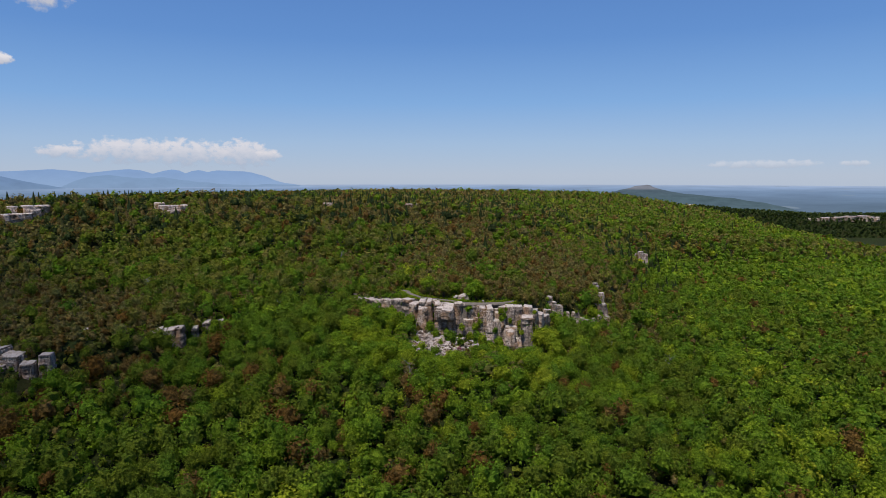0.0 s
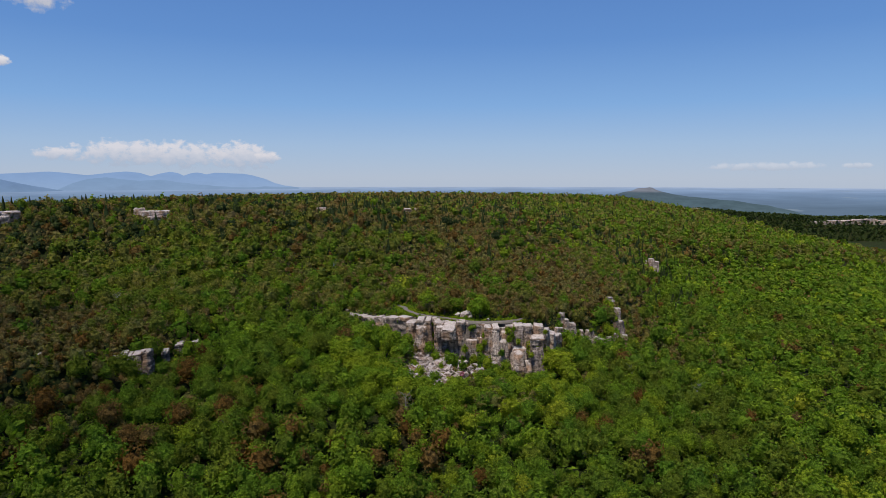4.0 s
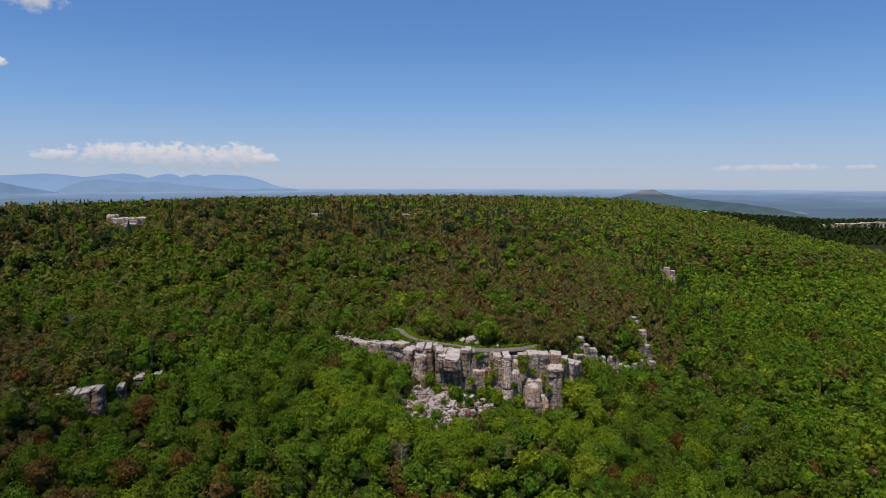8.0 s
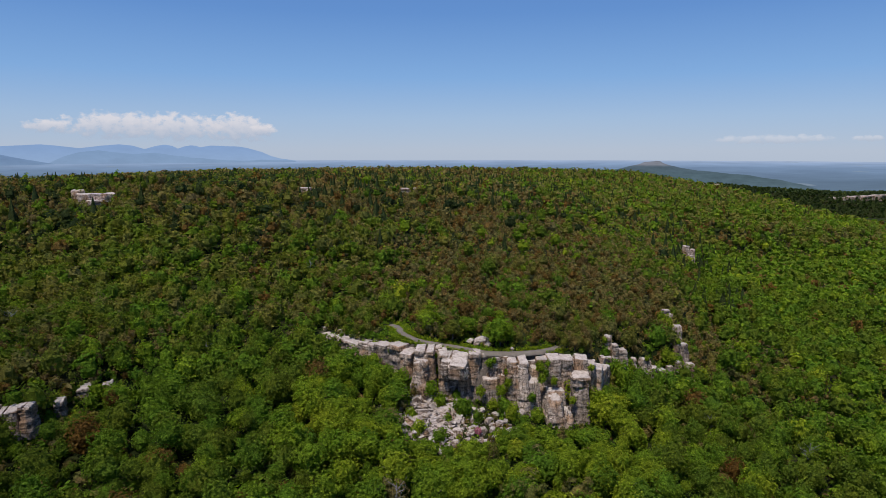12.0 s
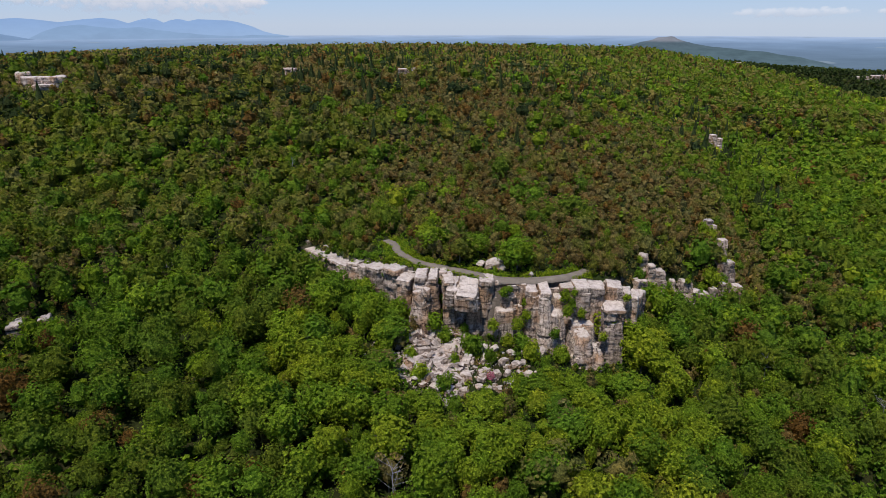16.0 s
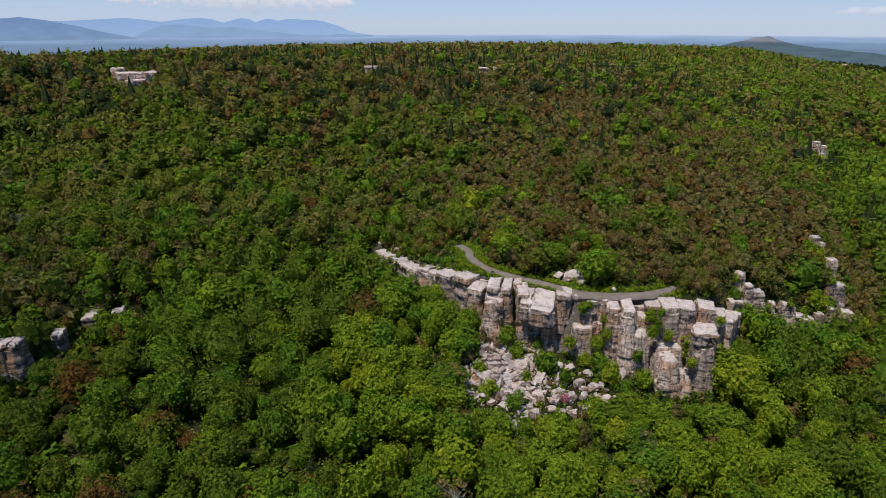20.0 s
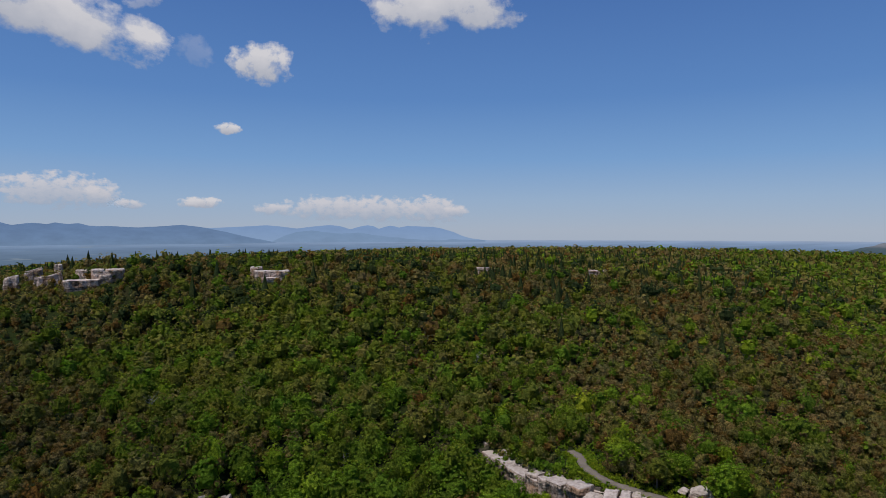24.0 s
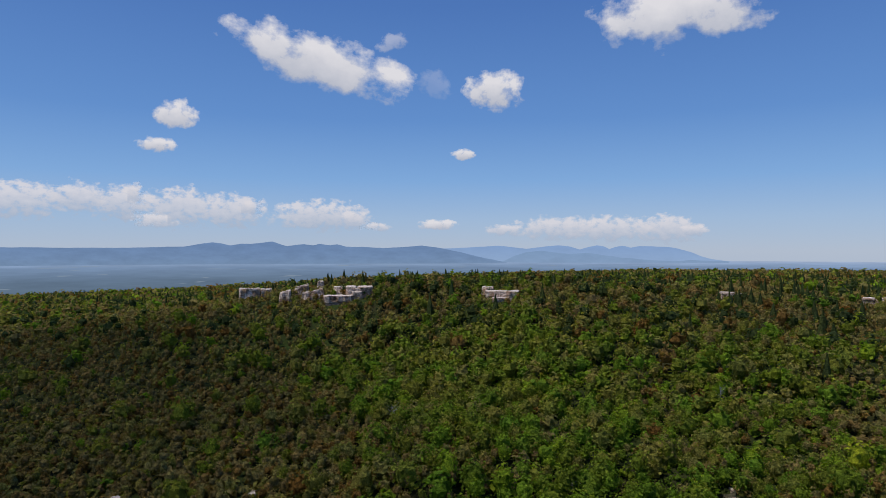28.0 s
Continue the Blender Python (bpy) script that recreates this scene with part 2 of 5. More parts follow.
def cloud_material(name, scale, shape=1.0, thick=1.0, low=False):
    m, n, l, b = material(name)
    tc = n.new("ShaderNodeTexCoord")
    mp = n.new("ShaderNodeMapping")
    mp.inputs["Location"].default_value = (shape * 3.1, shape * 1.7, 0)
    mp.inputs["Scale"].default_value = (scale[0] * 1.5, scale[1] * 1.5, 1)
    l.new(tc.outputs["UV"], mp.inputs["Vector"])
    t = noise_tex(n, l, 1.0, 9, 0.58, mp.outputs[0])
    # thins out towards the rim, flatter underneath
    at = n.new("ShaderNodeAttribute")
    at.attribute_name = "body"
    ad = n.new("ShaderNodeMath")
    ad.operation = "ADD"
    l.new(t.outputs[0], ad.inputs[0])
    l.new(at.outputs["Fac"], ad.inputs[1])
    amp = n.new("ShaderNodeMath")
    amp.operation = "MULTIPLY_ADD"
    amp.inputs[1].default_value, amp.inputs[2].default_value = 2.0, -0.5
    l.new(t.outputs[0], amp.inputs[0])
    l.new(amp.outputs[0], ad.inputs[0])
    al = ramp(n, [(0.46, (0, 0, 0)), (0.86, (thick, thick, thick))])
    l.new(ad.outputs[0], al.inputs[0])
    sx = n.new("ShaderNodeSeparateXYZ")
    l.new(tc.outputs["UV"], sx.inputs[0])
    mix = n.new("ShaderNodeMath")
    mix.operation = "MULTIPLY_ADD"
    mix.inputs[1].default_value, mix.inputs[2].default_value = 0.5, -0.1
    l.new(t.outputs[0], mix.inputs[0])
    sh = n.new("ShaderNodeMath")
    l.new(mix.outputs[0], sh.inputs[0])
    l.new(sx.outputs[1], sh.inputs[1])
    # sunlit tops and shaded grey undersides are painted into the cloud's glow
    col = ramp(n, [(0.35, (0.40, 0.46, 0.58)), (0.88, (0.70, 0.68, 0.72))] if low else [(0.35, (0.44, 0.47, 0.56)), (0.8, (0.72, 0.71, 0.75))])
    l.new(sh.outputs[0], col.inputs[0])
    em, tr, mx = n.new("ShaderNodeEmission"), n.new("ShaderNodeBsdfTransparent"), n.new("ShaderNodeMixShader")
    l.new(col.outputs[0], em.inputs[0])
    l.new(al.outputs[0], mx.inputs[0])
    l.new(tr.outputs[0], mx.inputs[1])
    l.new(em.outputs[0], mx.inputs[2])
    l.new(mx.outputs[0], n["Material Output"].inputs["Surface"])
    return m


LEAVES = leaf_material("leaves")
LEAF_GREEN = leaf_material("leaves_green", (0.48, 0.82))
LEAF_BROWN = leaf_material("leaves_brown", (0.02, 0.30))
ROCK = rock_material("quartz_conglomerate", 1.1)
FALLEN = rock_material("weathered_fallen_rock", 1.0)
ROCK_PALE = rock_material("pale_quartz_conglomerate", 1.7)
FLOOR = ground_material()
BARK = bark_material("bark", (0.06, 0.045, 0.035), (0.16, 0.13, 0.105))
DEADWOOD = bark_material("bleached_wood", (0.20, 0.185, 0.17), (0.36, 0.34, 0.32))
GRAVEL = gravel_material()


# ---- mesh helpers ----
def mesh_np(name, verts, faces, mat=None, attrs=None, smooth=False):
    """A mesh from arrays: verts (n, 3), faces (m, k), attrs {name: value per vertex}."""
    me = bpy.data.meshes.new(name)
    verts, faces = np.asarray(verts, np.float32), np.asarray(faces, np.int32)
    m, k = faces.shape
    me.vertices.add(len(verts))
    me.vertices.foreach_set("co", verts.ravel())
    me.loops.add(m * k)
    me.loops.foreach_set("vertex_index", faces.ravel())
    me.polygons.add(m)
    me.polygons.foreach_set("loop_start", np.arange(0, m * k, k, dtype=np.int32))
    if smooth:
        me.polygons.foreach_set("use_smooth", np.ones(m, bool))
    for key, val in (attrs or {}).items():
        a = me.attributes.new(key, "FLOAT", "POINT")
        a.data.foreach_set("value", np.asarray(val, np.float32))
    me.update(calc_edges=True)
    if mat:
        me.materials.append(mat)
    return me


def part(name, me, parent, label=""):
    ob = new(name, me)
    ob.parent = parent
    if label:
        ob["label"] = label
    return ob


def vnoise(x, y, seed=0, cell=1.0):
    """Smooth value noise on arrays, in 0..1."""
    x, y = np.asarray(x, float) / cell, np.asarray(y, float) / cell
    i, j = np.floor(x).astype(np.int64), np.floor(y).astype(np.int64)
    u, v = x - i, y - j
    u, v = u * u * (3 - 2 * u), v * v * (3 - 2 * v)

    def h(a, b):
        k = (a * 374761393 + b * 668265263 + seed * 974634777) & 0x7FFFFFFF
        k = ((k ^ (k >> 13)) * 1274126177) & 0x7FFFFFFF
        return ((k ^ (k >> 16)) & 0xFFFF) / 65535.0

    return (h(i, j) * (1 - u) + h(i + 1, j) * u) * (1 - v) + (h(i, j + 1) * (1 - u) + h(i + 1, j + 1) * u) * v


def fbm(x, y, seed=0, cell=1.0, octaves=3):
    return sum(vnoise(x, y, seed + k, cell / 2**k) / 2**k for k in range(octaves)) / sum(1 / 2**k for k in range(octaves))


# ---- the lie of the land ----
# The plateau's edge, walked from west to east with the plateau on the left hand.
EDGE = np.array([(-900, 60), (-420, 120), (-260, 160), (-142, 213), (-112, 249), (-97, 285), (-74, 322), (-46, 321), (-31.5, 302), (-17, 291), (-4, 287), (6, 283.0),
                 (18, 282.4), (28, 285.8), (41, 288), (49, 299), (62, 309), (80, 314), (92, 340), (120, 420), (177, 566), (230, 640), (330, 640), (420, 690), (640, 800), (1500, 900)], float)
EDGE_SOFT = np.array([25, 14, 12, 7, 7, 8, 8, 2.0, 1.2, 1.2, 1.2, 1.2, 1.2, 1.2, 1.6, 7, 8, 7, 8, 12, 16, 25, 30, 30, 30, 30], float)
assert len(EDGE_SOFT) == len(EDGE)
UP_AT = [(0, 291, 3.3), (-17, 303, 4), (18, 284, 2.6), (33, 291, 1.9), (42, 290, 0.6), (-44, 323, -0.5), (-60, 345, 2.5), (80, 320, -2), (79, 362, 4), (20, 350, 9), (-40, 400, 14),
         (60, 450, 13), (-28, 572, 31), (-98, 545, 33), (-183, 430, 36.5), (-250, 397, 35), (-207, 354, 8), (-114, 317, 4), (-128, 262, 1), (-112, 253, -1.5), (-142, 217, -3),
         (-85, 325, 1), (-277, 383, 34), (-262, 393, 33.5), (-268, 404, 38.5), (-289, 377, 33), (-246, 386, 31), (-258, 381, 30), (-186, 418, 33.5), (-176, 419, 33.5), (-325, 394, 33), (-198, 246, 3), (-260, 200, -2), (-420, 220, 2), (-420, 420, 20), (-330, 480, 30), (-600, 700, 18), (-200, 800, 28), (0, 800, 27), (0, 1150, 27),
         (300, 1150, 22), (-400, 1150, 22), (177, 575, -14), (130, 500, 0), (100, 620, 18), (250, 750, 2), (364, 680, -13), (416, 692, -16), (472, 892, -22), (490, 1090, -12),
         (444, 1190, -6), (300, 900, 8), (-900, 300, -10), (-900, 900, -10), (800, 900, -70), (1000, 1300, -100), (520, 900, -36), (600, 900, -48), (560, 1060, -36), (650, 1100, -64), (560, 1250, -46), (700, 1300, -85)]
LOW_AT = [(-87, 232, -16), (-42, 228, -15), (0, 226, -17), (16, 231, -17), (0, 250, -18), (50, 246, -21), (97, 248, -24), (169, 377, -29), (-110, 193, -18), (-75, 185, -26), (-14, 189, -28),
          (63, 182, -26), (98, 178, -24), (93, 300, -25), (140, 328, -24), (-52, 270, -12), (-75, 264, -11), (0, 272, -14.5), (-8, 275, -14), (34, 268, -19), (-16, 282, -9.5), (-8, 282.5, -10), (2, 281.5, -11.5), (12, 280, -12),
          (22, 274, -14), (-50, 312, -8), (-90, 290, -6), (-116, 240, -12), (-146, 205, -13), (323, 598, -31), (219, 553, -30), (130, 440, -24), (0, 100, -40), (120, 100, -36),
          (-120, 110, -34), (-260, 100, -28), (300, 300, -36), (260, 150, -34), (0, 0, -50), (500, 500, -45), (0, -300, -65), (-600, -100, -60), (700, 300, -60), (900, 700, -80), (60, 300, -14), (86, 316, -16)]


def surface_fit(points):
    p = np.array(points, float)
    r = np.hypot(p[:, None, 0] - p[None, :, 0], p[:, None, 1] - p[None, :, 1])
    a = np.block([[r, np.ones((len(p), 1))], [np.ones((1, len(p))), np.zeros((1, 1))]])
    return p, np.linalg.solve(a, np.r_[p[:, 2], 0])


UP_FIT, LOW_FIT = surface_fit(UP_AT), surface_fit(LOW_AT)


def surface(fit, x, y):
    p, w = fit
    out = np.full(x.shape, w[-1])
    for (px, py, _), k in zip(p, w):
        out += k * np.sqrt((x - px) ** 2 + (y - py) ** 2 + 36.0)
    return out


def edge_side(x, y):
    """Signed distance from the plateau's edge (positive on the plateau) and how soft the edge is there."""
    best, side, soft = np.full(x.shape, 1e9), np.ones(x.shape), np.ones(x.shape)
    for (ax, ay), (bx, by), sa, sb in zip(EDGE[:-1], EDGE[1:], EDGE_SOFT[:-1], EDGE_SOFT[1:]):
        dx, dy = bx - ax, by - ay
        t = np.clip(((x - ax) * dx + (y - ay) * dy) / (dx * dx + dy * dy), 0, 1)
        d = np.hypot(x - ax - t * dx, y - ay - t * dy)
        near = d < best
        cr = dx * (y - ay) - dy * (x - ax)
        side = np.where(near, np.sign(cr), side)
        soft = np.where(near, sa + t * (sb - sa), soft)
        best = np.where(near, d, best)
    return best * side, soft


def ground_z(x, y):
    x, y = np.asarray(x, float), np.asarray(y, float)
    s, soft = edge_side(x, y)
    w = np.clip(0.5 + 0.5 * s / soft, 0, 1)
    w = w * w * (3 - 2 * w)
    far = np.clip((np.hypot(x, y - 150) - 1150) / 500, 0, 1)
    z = surface(UP_FIT, x, y) * w + surface(LOW_FIT, x, y) * (1 - w)
    z = z + (fbm(x, y, 5, 30.0) - 0.5) * 2.0 * np.clip(np.abs(s) / 15, 0, 1)
    return z * (1 - far) + far * np.minimum(z, -95)

# ---- ground, valley and distance ----
def spaced(*spans):
    out = []
    for a, b, step in spans:
        out.append(np.arange(a, b, step))
    return np.concatenate(out + [[spans[-1][1]]])


def sheet(xs, ys, z_of):
    gx, gy = np.meshgrid(xs, ys)
    v = np.stack([gx, gy, z_of(gx, gy)], -1).reshape(-1, 3)
    i = np.arange(len(xs) * len(ys)).reshape(len(ys), len(xs))
    f = np.stack([i[:-1, :-1], i[:-1, 1:], i[1:, 1:], i[1:, :-1]], -1).reshape(-1, 4)
    return v, f


gx_ = spaced((-1700, -300, 40), (-300, -170, 8), (-170, 120, 2), (120, 400, 8), (400, 1700, 40))
gy_ = spaced((-700, 120, 40), (120, 190, 6), (190, 345, 2), (345, 640, 8), (640, 1750, 40))
v, f = sheet(gx_, gy_, ground_z)
tagged(new("ground", mesh_np("ground", v, f, FLOOR, smooth=True)), "dark leaf-littered forest floor of a wooded plateau", "ground", kind="structure")

EYE = np.array([0.0, 110.0, 60.0])


def far_point(az, el, dist):
    a, e = radians(az), radians(el)
    return EYE + dist * np.array([-math.sin(a), math.cos(a), math.tan(e)])


# the valley, rising to the horizon
ang = np.radians(np.arange(0, 361, 3))
rad = np.array([1350, 1700, 2100, 2600, 3200, 3900, 4880.0])
vz = np.array([-130, -118, -104, -86, -64, -38, -5.0])
vv = np.stack([np.outer(rad, np.cos(ang)), np.outer(rad, np.sin(ang)) + 110, np.repeat(vz[:, None], len(ang), 1)], -1).reshape(-1, 3)
ii = np.arange(len(rad) * len(ang)).reshape(len(rad), len(ang))
vf = np.stack([ii[:-1, :-1], ii[1:, :-1], ii[1:, 1:], ii[:-1, 1:]], -1).reshape(-1, 4)
# distance haze is painted into the valley's colour, palest at the horizon
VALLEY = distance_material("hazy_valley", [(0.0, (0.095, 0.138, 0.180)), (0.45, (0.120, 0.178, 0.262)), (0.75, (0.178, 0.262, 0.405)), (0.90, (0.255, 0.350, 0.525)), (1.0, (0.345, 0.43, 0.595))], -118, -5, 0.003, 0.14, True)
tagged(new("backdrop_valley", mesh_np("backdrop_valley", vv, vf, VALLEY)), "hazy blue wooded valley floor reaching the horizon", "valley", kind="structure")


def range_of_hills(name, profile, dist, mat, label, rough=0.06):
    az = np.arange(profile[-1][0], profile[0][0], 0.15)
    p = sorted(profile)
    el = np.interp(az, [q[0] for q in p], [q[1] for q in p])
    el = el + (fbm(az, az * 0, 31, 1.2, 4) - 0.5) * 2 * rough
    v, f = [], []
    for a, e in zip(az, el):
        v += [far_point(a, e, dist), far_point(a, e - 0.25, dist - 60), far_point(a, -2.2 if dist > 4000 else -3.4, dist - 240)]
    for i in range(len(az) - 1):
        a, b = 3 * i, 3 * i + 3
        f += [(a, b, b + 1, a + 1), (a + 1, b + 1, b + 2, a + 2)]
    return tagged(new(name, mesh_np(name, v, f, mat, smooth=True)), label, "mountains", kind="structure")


# blue haze is painted into these glowing colours, paler for farther hills
NEAR_HILLS = distance_material("painted_haze_hills", [(0.0, (0.172, 0.260, 0.405)), (0.35, (0.160, 0.250, 0.415)), (1.0, (0.140, 0.228, 0.41))], -30, 120, 0.008, 0.10)
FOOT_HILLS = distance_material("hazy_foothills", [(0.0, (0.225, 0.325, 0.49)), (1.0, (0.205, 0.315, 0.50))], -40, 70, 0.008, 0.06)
FAR_HILLS = distance_material("painted_haze_far_hills", [(0.0, (0.265, 0.38, 0.58)), (1.0, (0.22, 0.34, 0.575))], -10, 110, 0.006, 0.05)
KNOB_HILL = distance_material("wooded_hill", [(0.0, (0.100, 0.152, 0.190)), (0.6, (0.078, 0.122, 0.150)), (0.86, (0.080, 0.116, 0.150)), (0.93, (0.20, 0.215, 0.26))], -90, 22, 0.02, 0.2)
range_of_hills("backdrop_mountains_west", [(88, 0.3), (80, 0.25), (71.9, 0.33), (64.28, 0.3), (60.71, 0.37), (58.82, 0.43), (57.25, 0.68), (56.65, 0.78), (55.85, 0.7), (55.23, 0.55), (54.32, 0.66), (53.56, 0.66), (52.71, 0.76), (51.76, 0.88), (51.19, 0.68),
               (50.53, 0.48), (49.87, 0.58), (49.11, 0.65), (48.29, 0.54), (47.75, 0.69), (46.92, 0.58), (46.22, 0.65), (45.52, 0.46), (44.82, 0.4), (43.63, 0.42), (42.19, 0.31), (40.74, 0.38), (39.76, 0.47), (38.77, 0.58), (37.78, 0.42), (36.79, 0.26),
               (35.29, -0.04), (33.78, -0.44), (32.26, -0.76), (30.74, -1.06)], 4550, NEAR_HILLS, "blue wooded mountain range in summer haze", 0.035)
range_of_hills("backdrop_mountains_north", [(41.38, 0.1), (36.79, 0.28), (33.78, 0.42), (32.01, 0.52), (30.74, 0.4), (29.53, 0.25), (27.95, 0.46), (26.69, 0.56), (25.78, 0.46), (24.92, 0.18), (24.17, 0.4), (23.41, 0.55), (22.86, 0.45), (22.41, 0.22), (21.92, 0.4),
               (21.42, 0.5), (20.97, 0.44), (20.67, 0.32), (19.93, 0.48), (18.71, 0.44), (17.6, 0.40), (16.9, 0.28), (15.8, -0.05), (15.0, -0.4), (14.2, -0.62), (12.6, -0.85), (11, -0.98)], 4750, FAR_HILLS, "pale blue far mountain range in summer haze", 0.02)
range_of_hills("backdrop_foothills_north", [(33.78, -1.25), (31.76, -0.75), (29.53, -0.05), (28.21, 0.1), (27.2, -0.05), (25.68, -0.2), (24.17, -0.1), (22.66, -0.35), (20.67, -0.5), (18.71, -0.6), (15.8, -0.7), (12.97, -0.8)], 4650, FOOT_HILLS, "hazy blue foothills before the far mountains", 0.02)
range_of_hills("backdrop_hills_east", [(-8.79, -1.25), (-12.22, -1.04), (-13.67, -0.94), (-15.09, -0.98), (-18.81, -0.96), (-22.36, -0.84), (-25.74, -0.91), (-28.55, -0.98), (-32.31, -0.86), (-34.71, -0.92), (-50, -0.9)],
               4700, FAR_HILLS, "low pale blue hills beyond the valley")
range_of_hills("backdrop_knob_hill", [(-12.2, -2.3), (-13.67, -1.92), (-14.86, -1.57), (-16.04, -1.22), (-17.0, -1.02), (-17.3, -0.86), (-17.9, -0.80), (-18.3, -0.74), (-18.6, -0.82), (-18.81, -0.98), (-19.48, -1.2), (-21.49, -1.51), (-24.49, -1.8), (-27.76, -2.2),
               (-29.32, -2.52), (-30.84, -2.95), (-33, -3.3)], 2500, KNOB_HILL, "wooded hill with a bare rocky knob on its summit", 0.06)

# clouds far beyond the ridges
CLOUDS = [(47.7, 16.4, 19.0, 6.2, -15, (4.2, 1.6, 1), "long white fair-weather cumulus cloud"), (32.5, 14.1, 6.4, 4.2, 0, (2.6, 1.7, 1), "small white puffy cumulus cloud"),
          (16.45, 19.4, 16.5, 7.2, 2, (4.0, 1.8, 1), "large white cumulus cloud with a ragged edge"), (59.5, 11.2, 4.4, 2.9, 0, (2.2, 1.5, 1), "small white cumulus cloud"),
          (60.9, 8.7, 3.8, 1.5, 0, (2.6, 1.2, 1), "small flat white cloud"), (35.0, 8.6, 2.9, 1.3, 0, (2.2, 1.2, 1), "small flat white cloud"),
          (37.3, 2.4, 4.4, 1.2, 0, (3.5, 1.2, 1), "small low white cloud"),
          (41.4, 18.0, 3.4, 1.9, 20, (2.2, 1.3, 1), "thin wisp of white cloud"),
          (37.6, 14.6, 3.8, 3.0, -20, (2.0, 1.8, 1), "thin wisp of white cloud"), (-27.1, 0.95, 10.5, 0.9, 0, (9, 1.0, 1), "thin streak of low white cloud"),
          (-33.3, 0.97, 2.6, 0.6, 0, (4, 1.0, 1), "thin streak of low white cloud")]
# the low banks over the mountains, puff by puff: bearing, height, width, depth
for az, el, w, h in ((78, 3.6, 9, 2.6), (70.5, 3.9, 8, 2.4), (66.5, 4.2, 5, 2.0), (63.4, 3.95, 5.6, 2.3), (62.7, 4.66, 1.9, 1.3), (59.2, 3.7, 7.2, 2.7), (55.0, 3.47, 6.8, 2.3), (53.7, 3.79, 2.2, 1.0), (47.8, 3.17, 10.6, 2.1), (44.6, 2.84, 3.6, 1.4), (61.0, 2.5, 4.4, 1.0),
                     (26.7, 2.03, 9.4, 1.7), (22.2, 1.96, 9.2, 1.8), (17.7, 1.94, 6.6, 1.9), (15.7, 1.77, 3.0, 0.8), (42.8, 2.17, 3.0, 0.6), (31.5, 1.9, 4.0, 0.9)):
    CLOUDS.append((az, el, w, h * 1.6, 0, (w * 0.85, h * 1.9, 1), "low white cloud in a bank over the mountains"))
for k, (az, el, w, h, turn, sc, label) in enumerate(CLOUDS):
    nx, ny = 32, 12
    c = far_point(az, el, 4700.0 / math.cos(radians(el)) * math.cos(radians(el)))
    a, ct, st = radians(az), math.cos(radians(turn)), math.sin(radians(turn))
    right, upv = np.array([math.cos(a), math.sin(a), 0]), np.array([0, 0, 1.0])
    W, H = 4700 * math.tan(radians(w)), 4700 * math.tan(radians(h))
    verts, uv, body = [], [], []
    for j in range(ny + 1):
        for i in range(nx + 1):
            s, t = i / nx * 2 - 1, j / ny * 2 - 1
            verts.append(c + right * (s * W / 2 * ct - t * H / 2 * st) + upv * (t * H / 2 * ct + s * W / 2 * st))
            uv.append((i / nx, j / ny))
            body.append((0.50 if k > 10 else 0.52) - 0.80 * (abs(s) ** 2.2 + abs(t) ** 2))
    faces = [(j * (nx + 1) + i, j * (nx + 1) + i + 1, (j + 1) * (nx + 1) + i + 1, (j + 1) * (nx + 1) + i) for j in range(ny) for i in range(nx)]
    me = mesh_np("cloud", verts, faces, cloud_material("cloud_vapour", sc, k + 1.0, 0.85 if k > 10 else 0.4 if k in (7, 9, 10) else 0.18 if k == 8 else 1.0, k > 10), {"body": body})
    lay = me.uv_layers.new(name="UVMap")
    lay.data.foreach_set("uv", np.array([uv[q] for fc in faces for q in fc], np.float32).ravel())
    ob = tagged(new("cloud", me), label, "cloud", group="fair-weather clouds", kind="structure")
    ob.visible_shadow = False
# an unseen cloud, added high overhead to cast shade on the woods of the south-west slope
over = Vector((-282, 212, 0)) + Vector((math.sin(_a) * math.cos(_e), math.cos(_a) * math.cos(_e), math.sin(_e))) * (900 / math.sin(_e))
verts, body = [], []
for j in range(17):
    for i in range(17):
        s, t = i / 8 - 1, j / 8 - 1
        verts.append((over.x + s * 230, over.y + t * 190, 900 + 12 * s * t))
        body.append(0.62 - 0.8 * (abs(s) ** 2.4 + abs(t) ** 2.4))
faces = [(j * 17 + i, j * 17 + i + 1, (j + 1) * 17 + i + 1, (j + 1) * 17 + i) for j in range(16) for i in range(16)]
me = mesh_np("cloud", verts, faces, cloud_material("added_thin_cloud_vapour", (1.2, 1.2, 1), 40.0, 0.5), {"body": body})
lay = me.uv_layers.new(name="UVMap")
lay.data.foreach_set("uv", np.array([((q % 17) / 16, (q // 17) / 16) for fc in faces for q in fc], np.float32).ravel())
tagged(new("cloud", me), "broad thin white cloud added high overhead, out of view, to shade the woods", "cloud", group="fair-weather clouds", kind="structure")


# ---- rock ----
def boulder_mesh(name, size, seed, mat, cuts=9):
    """An angular boulder: a rough ball cut by planes."""
    rng = np.random.default_rng(seed)
    bm = bmesh.new()
    bmesh.ops.create_icosphere(bm, subdivisions=2, radius=1.0)
    planes = [(Vector(rng.normal(0, 1, 3)).normalized(), rng.uniform(0.5, 0.85)) for _ in range(cuts)]
    for v in bm.verts:
        for nrm, d in planes:
            k = v.co.dot(nrm) - d
            if k > 0:
                v.co -= nrm * k
        v.co += Vector(rng.normal(0, 0.02, 3))
        v.co = Vector((v.co.x * size[0], v.co.y * size[1], v.co.z * size[2]))
    me = bpy.data.meshes.new(name)
    bm.to_mesh(me)
    bm.free()
    me.materials.append(mat)
    return me


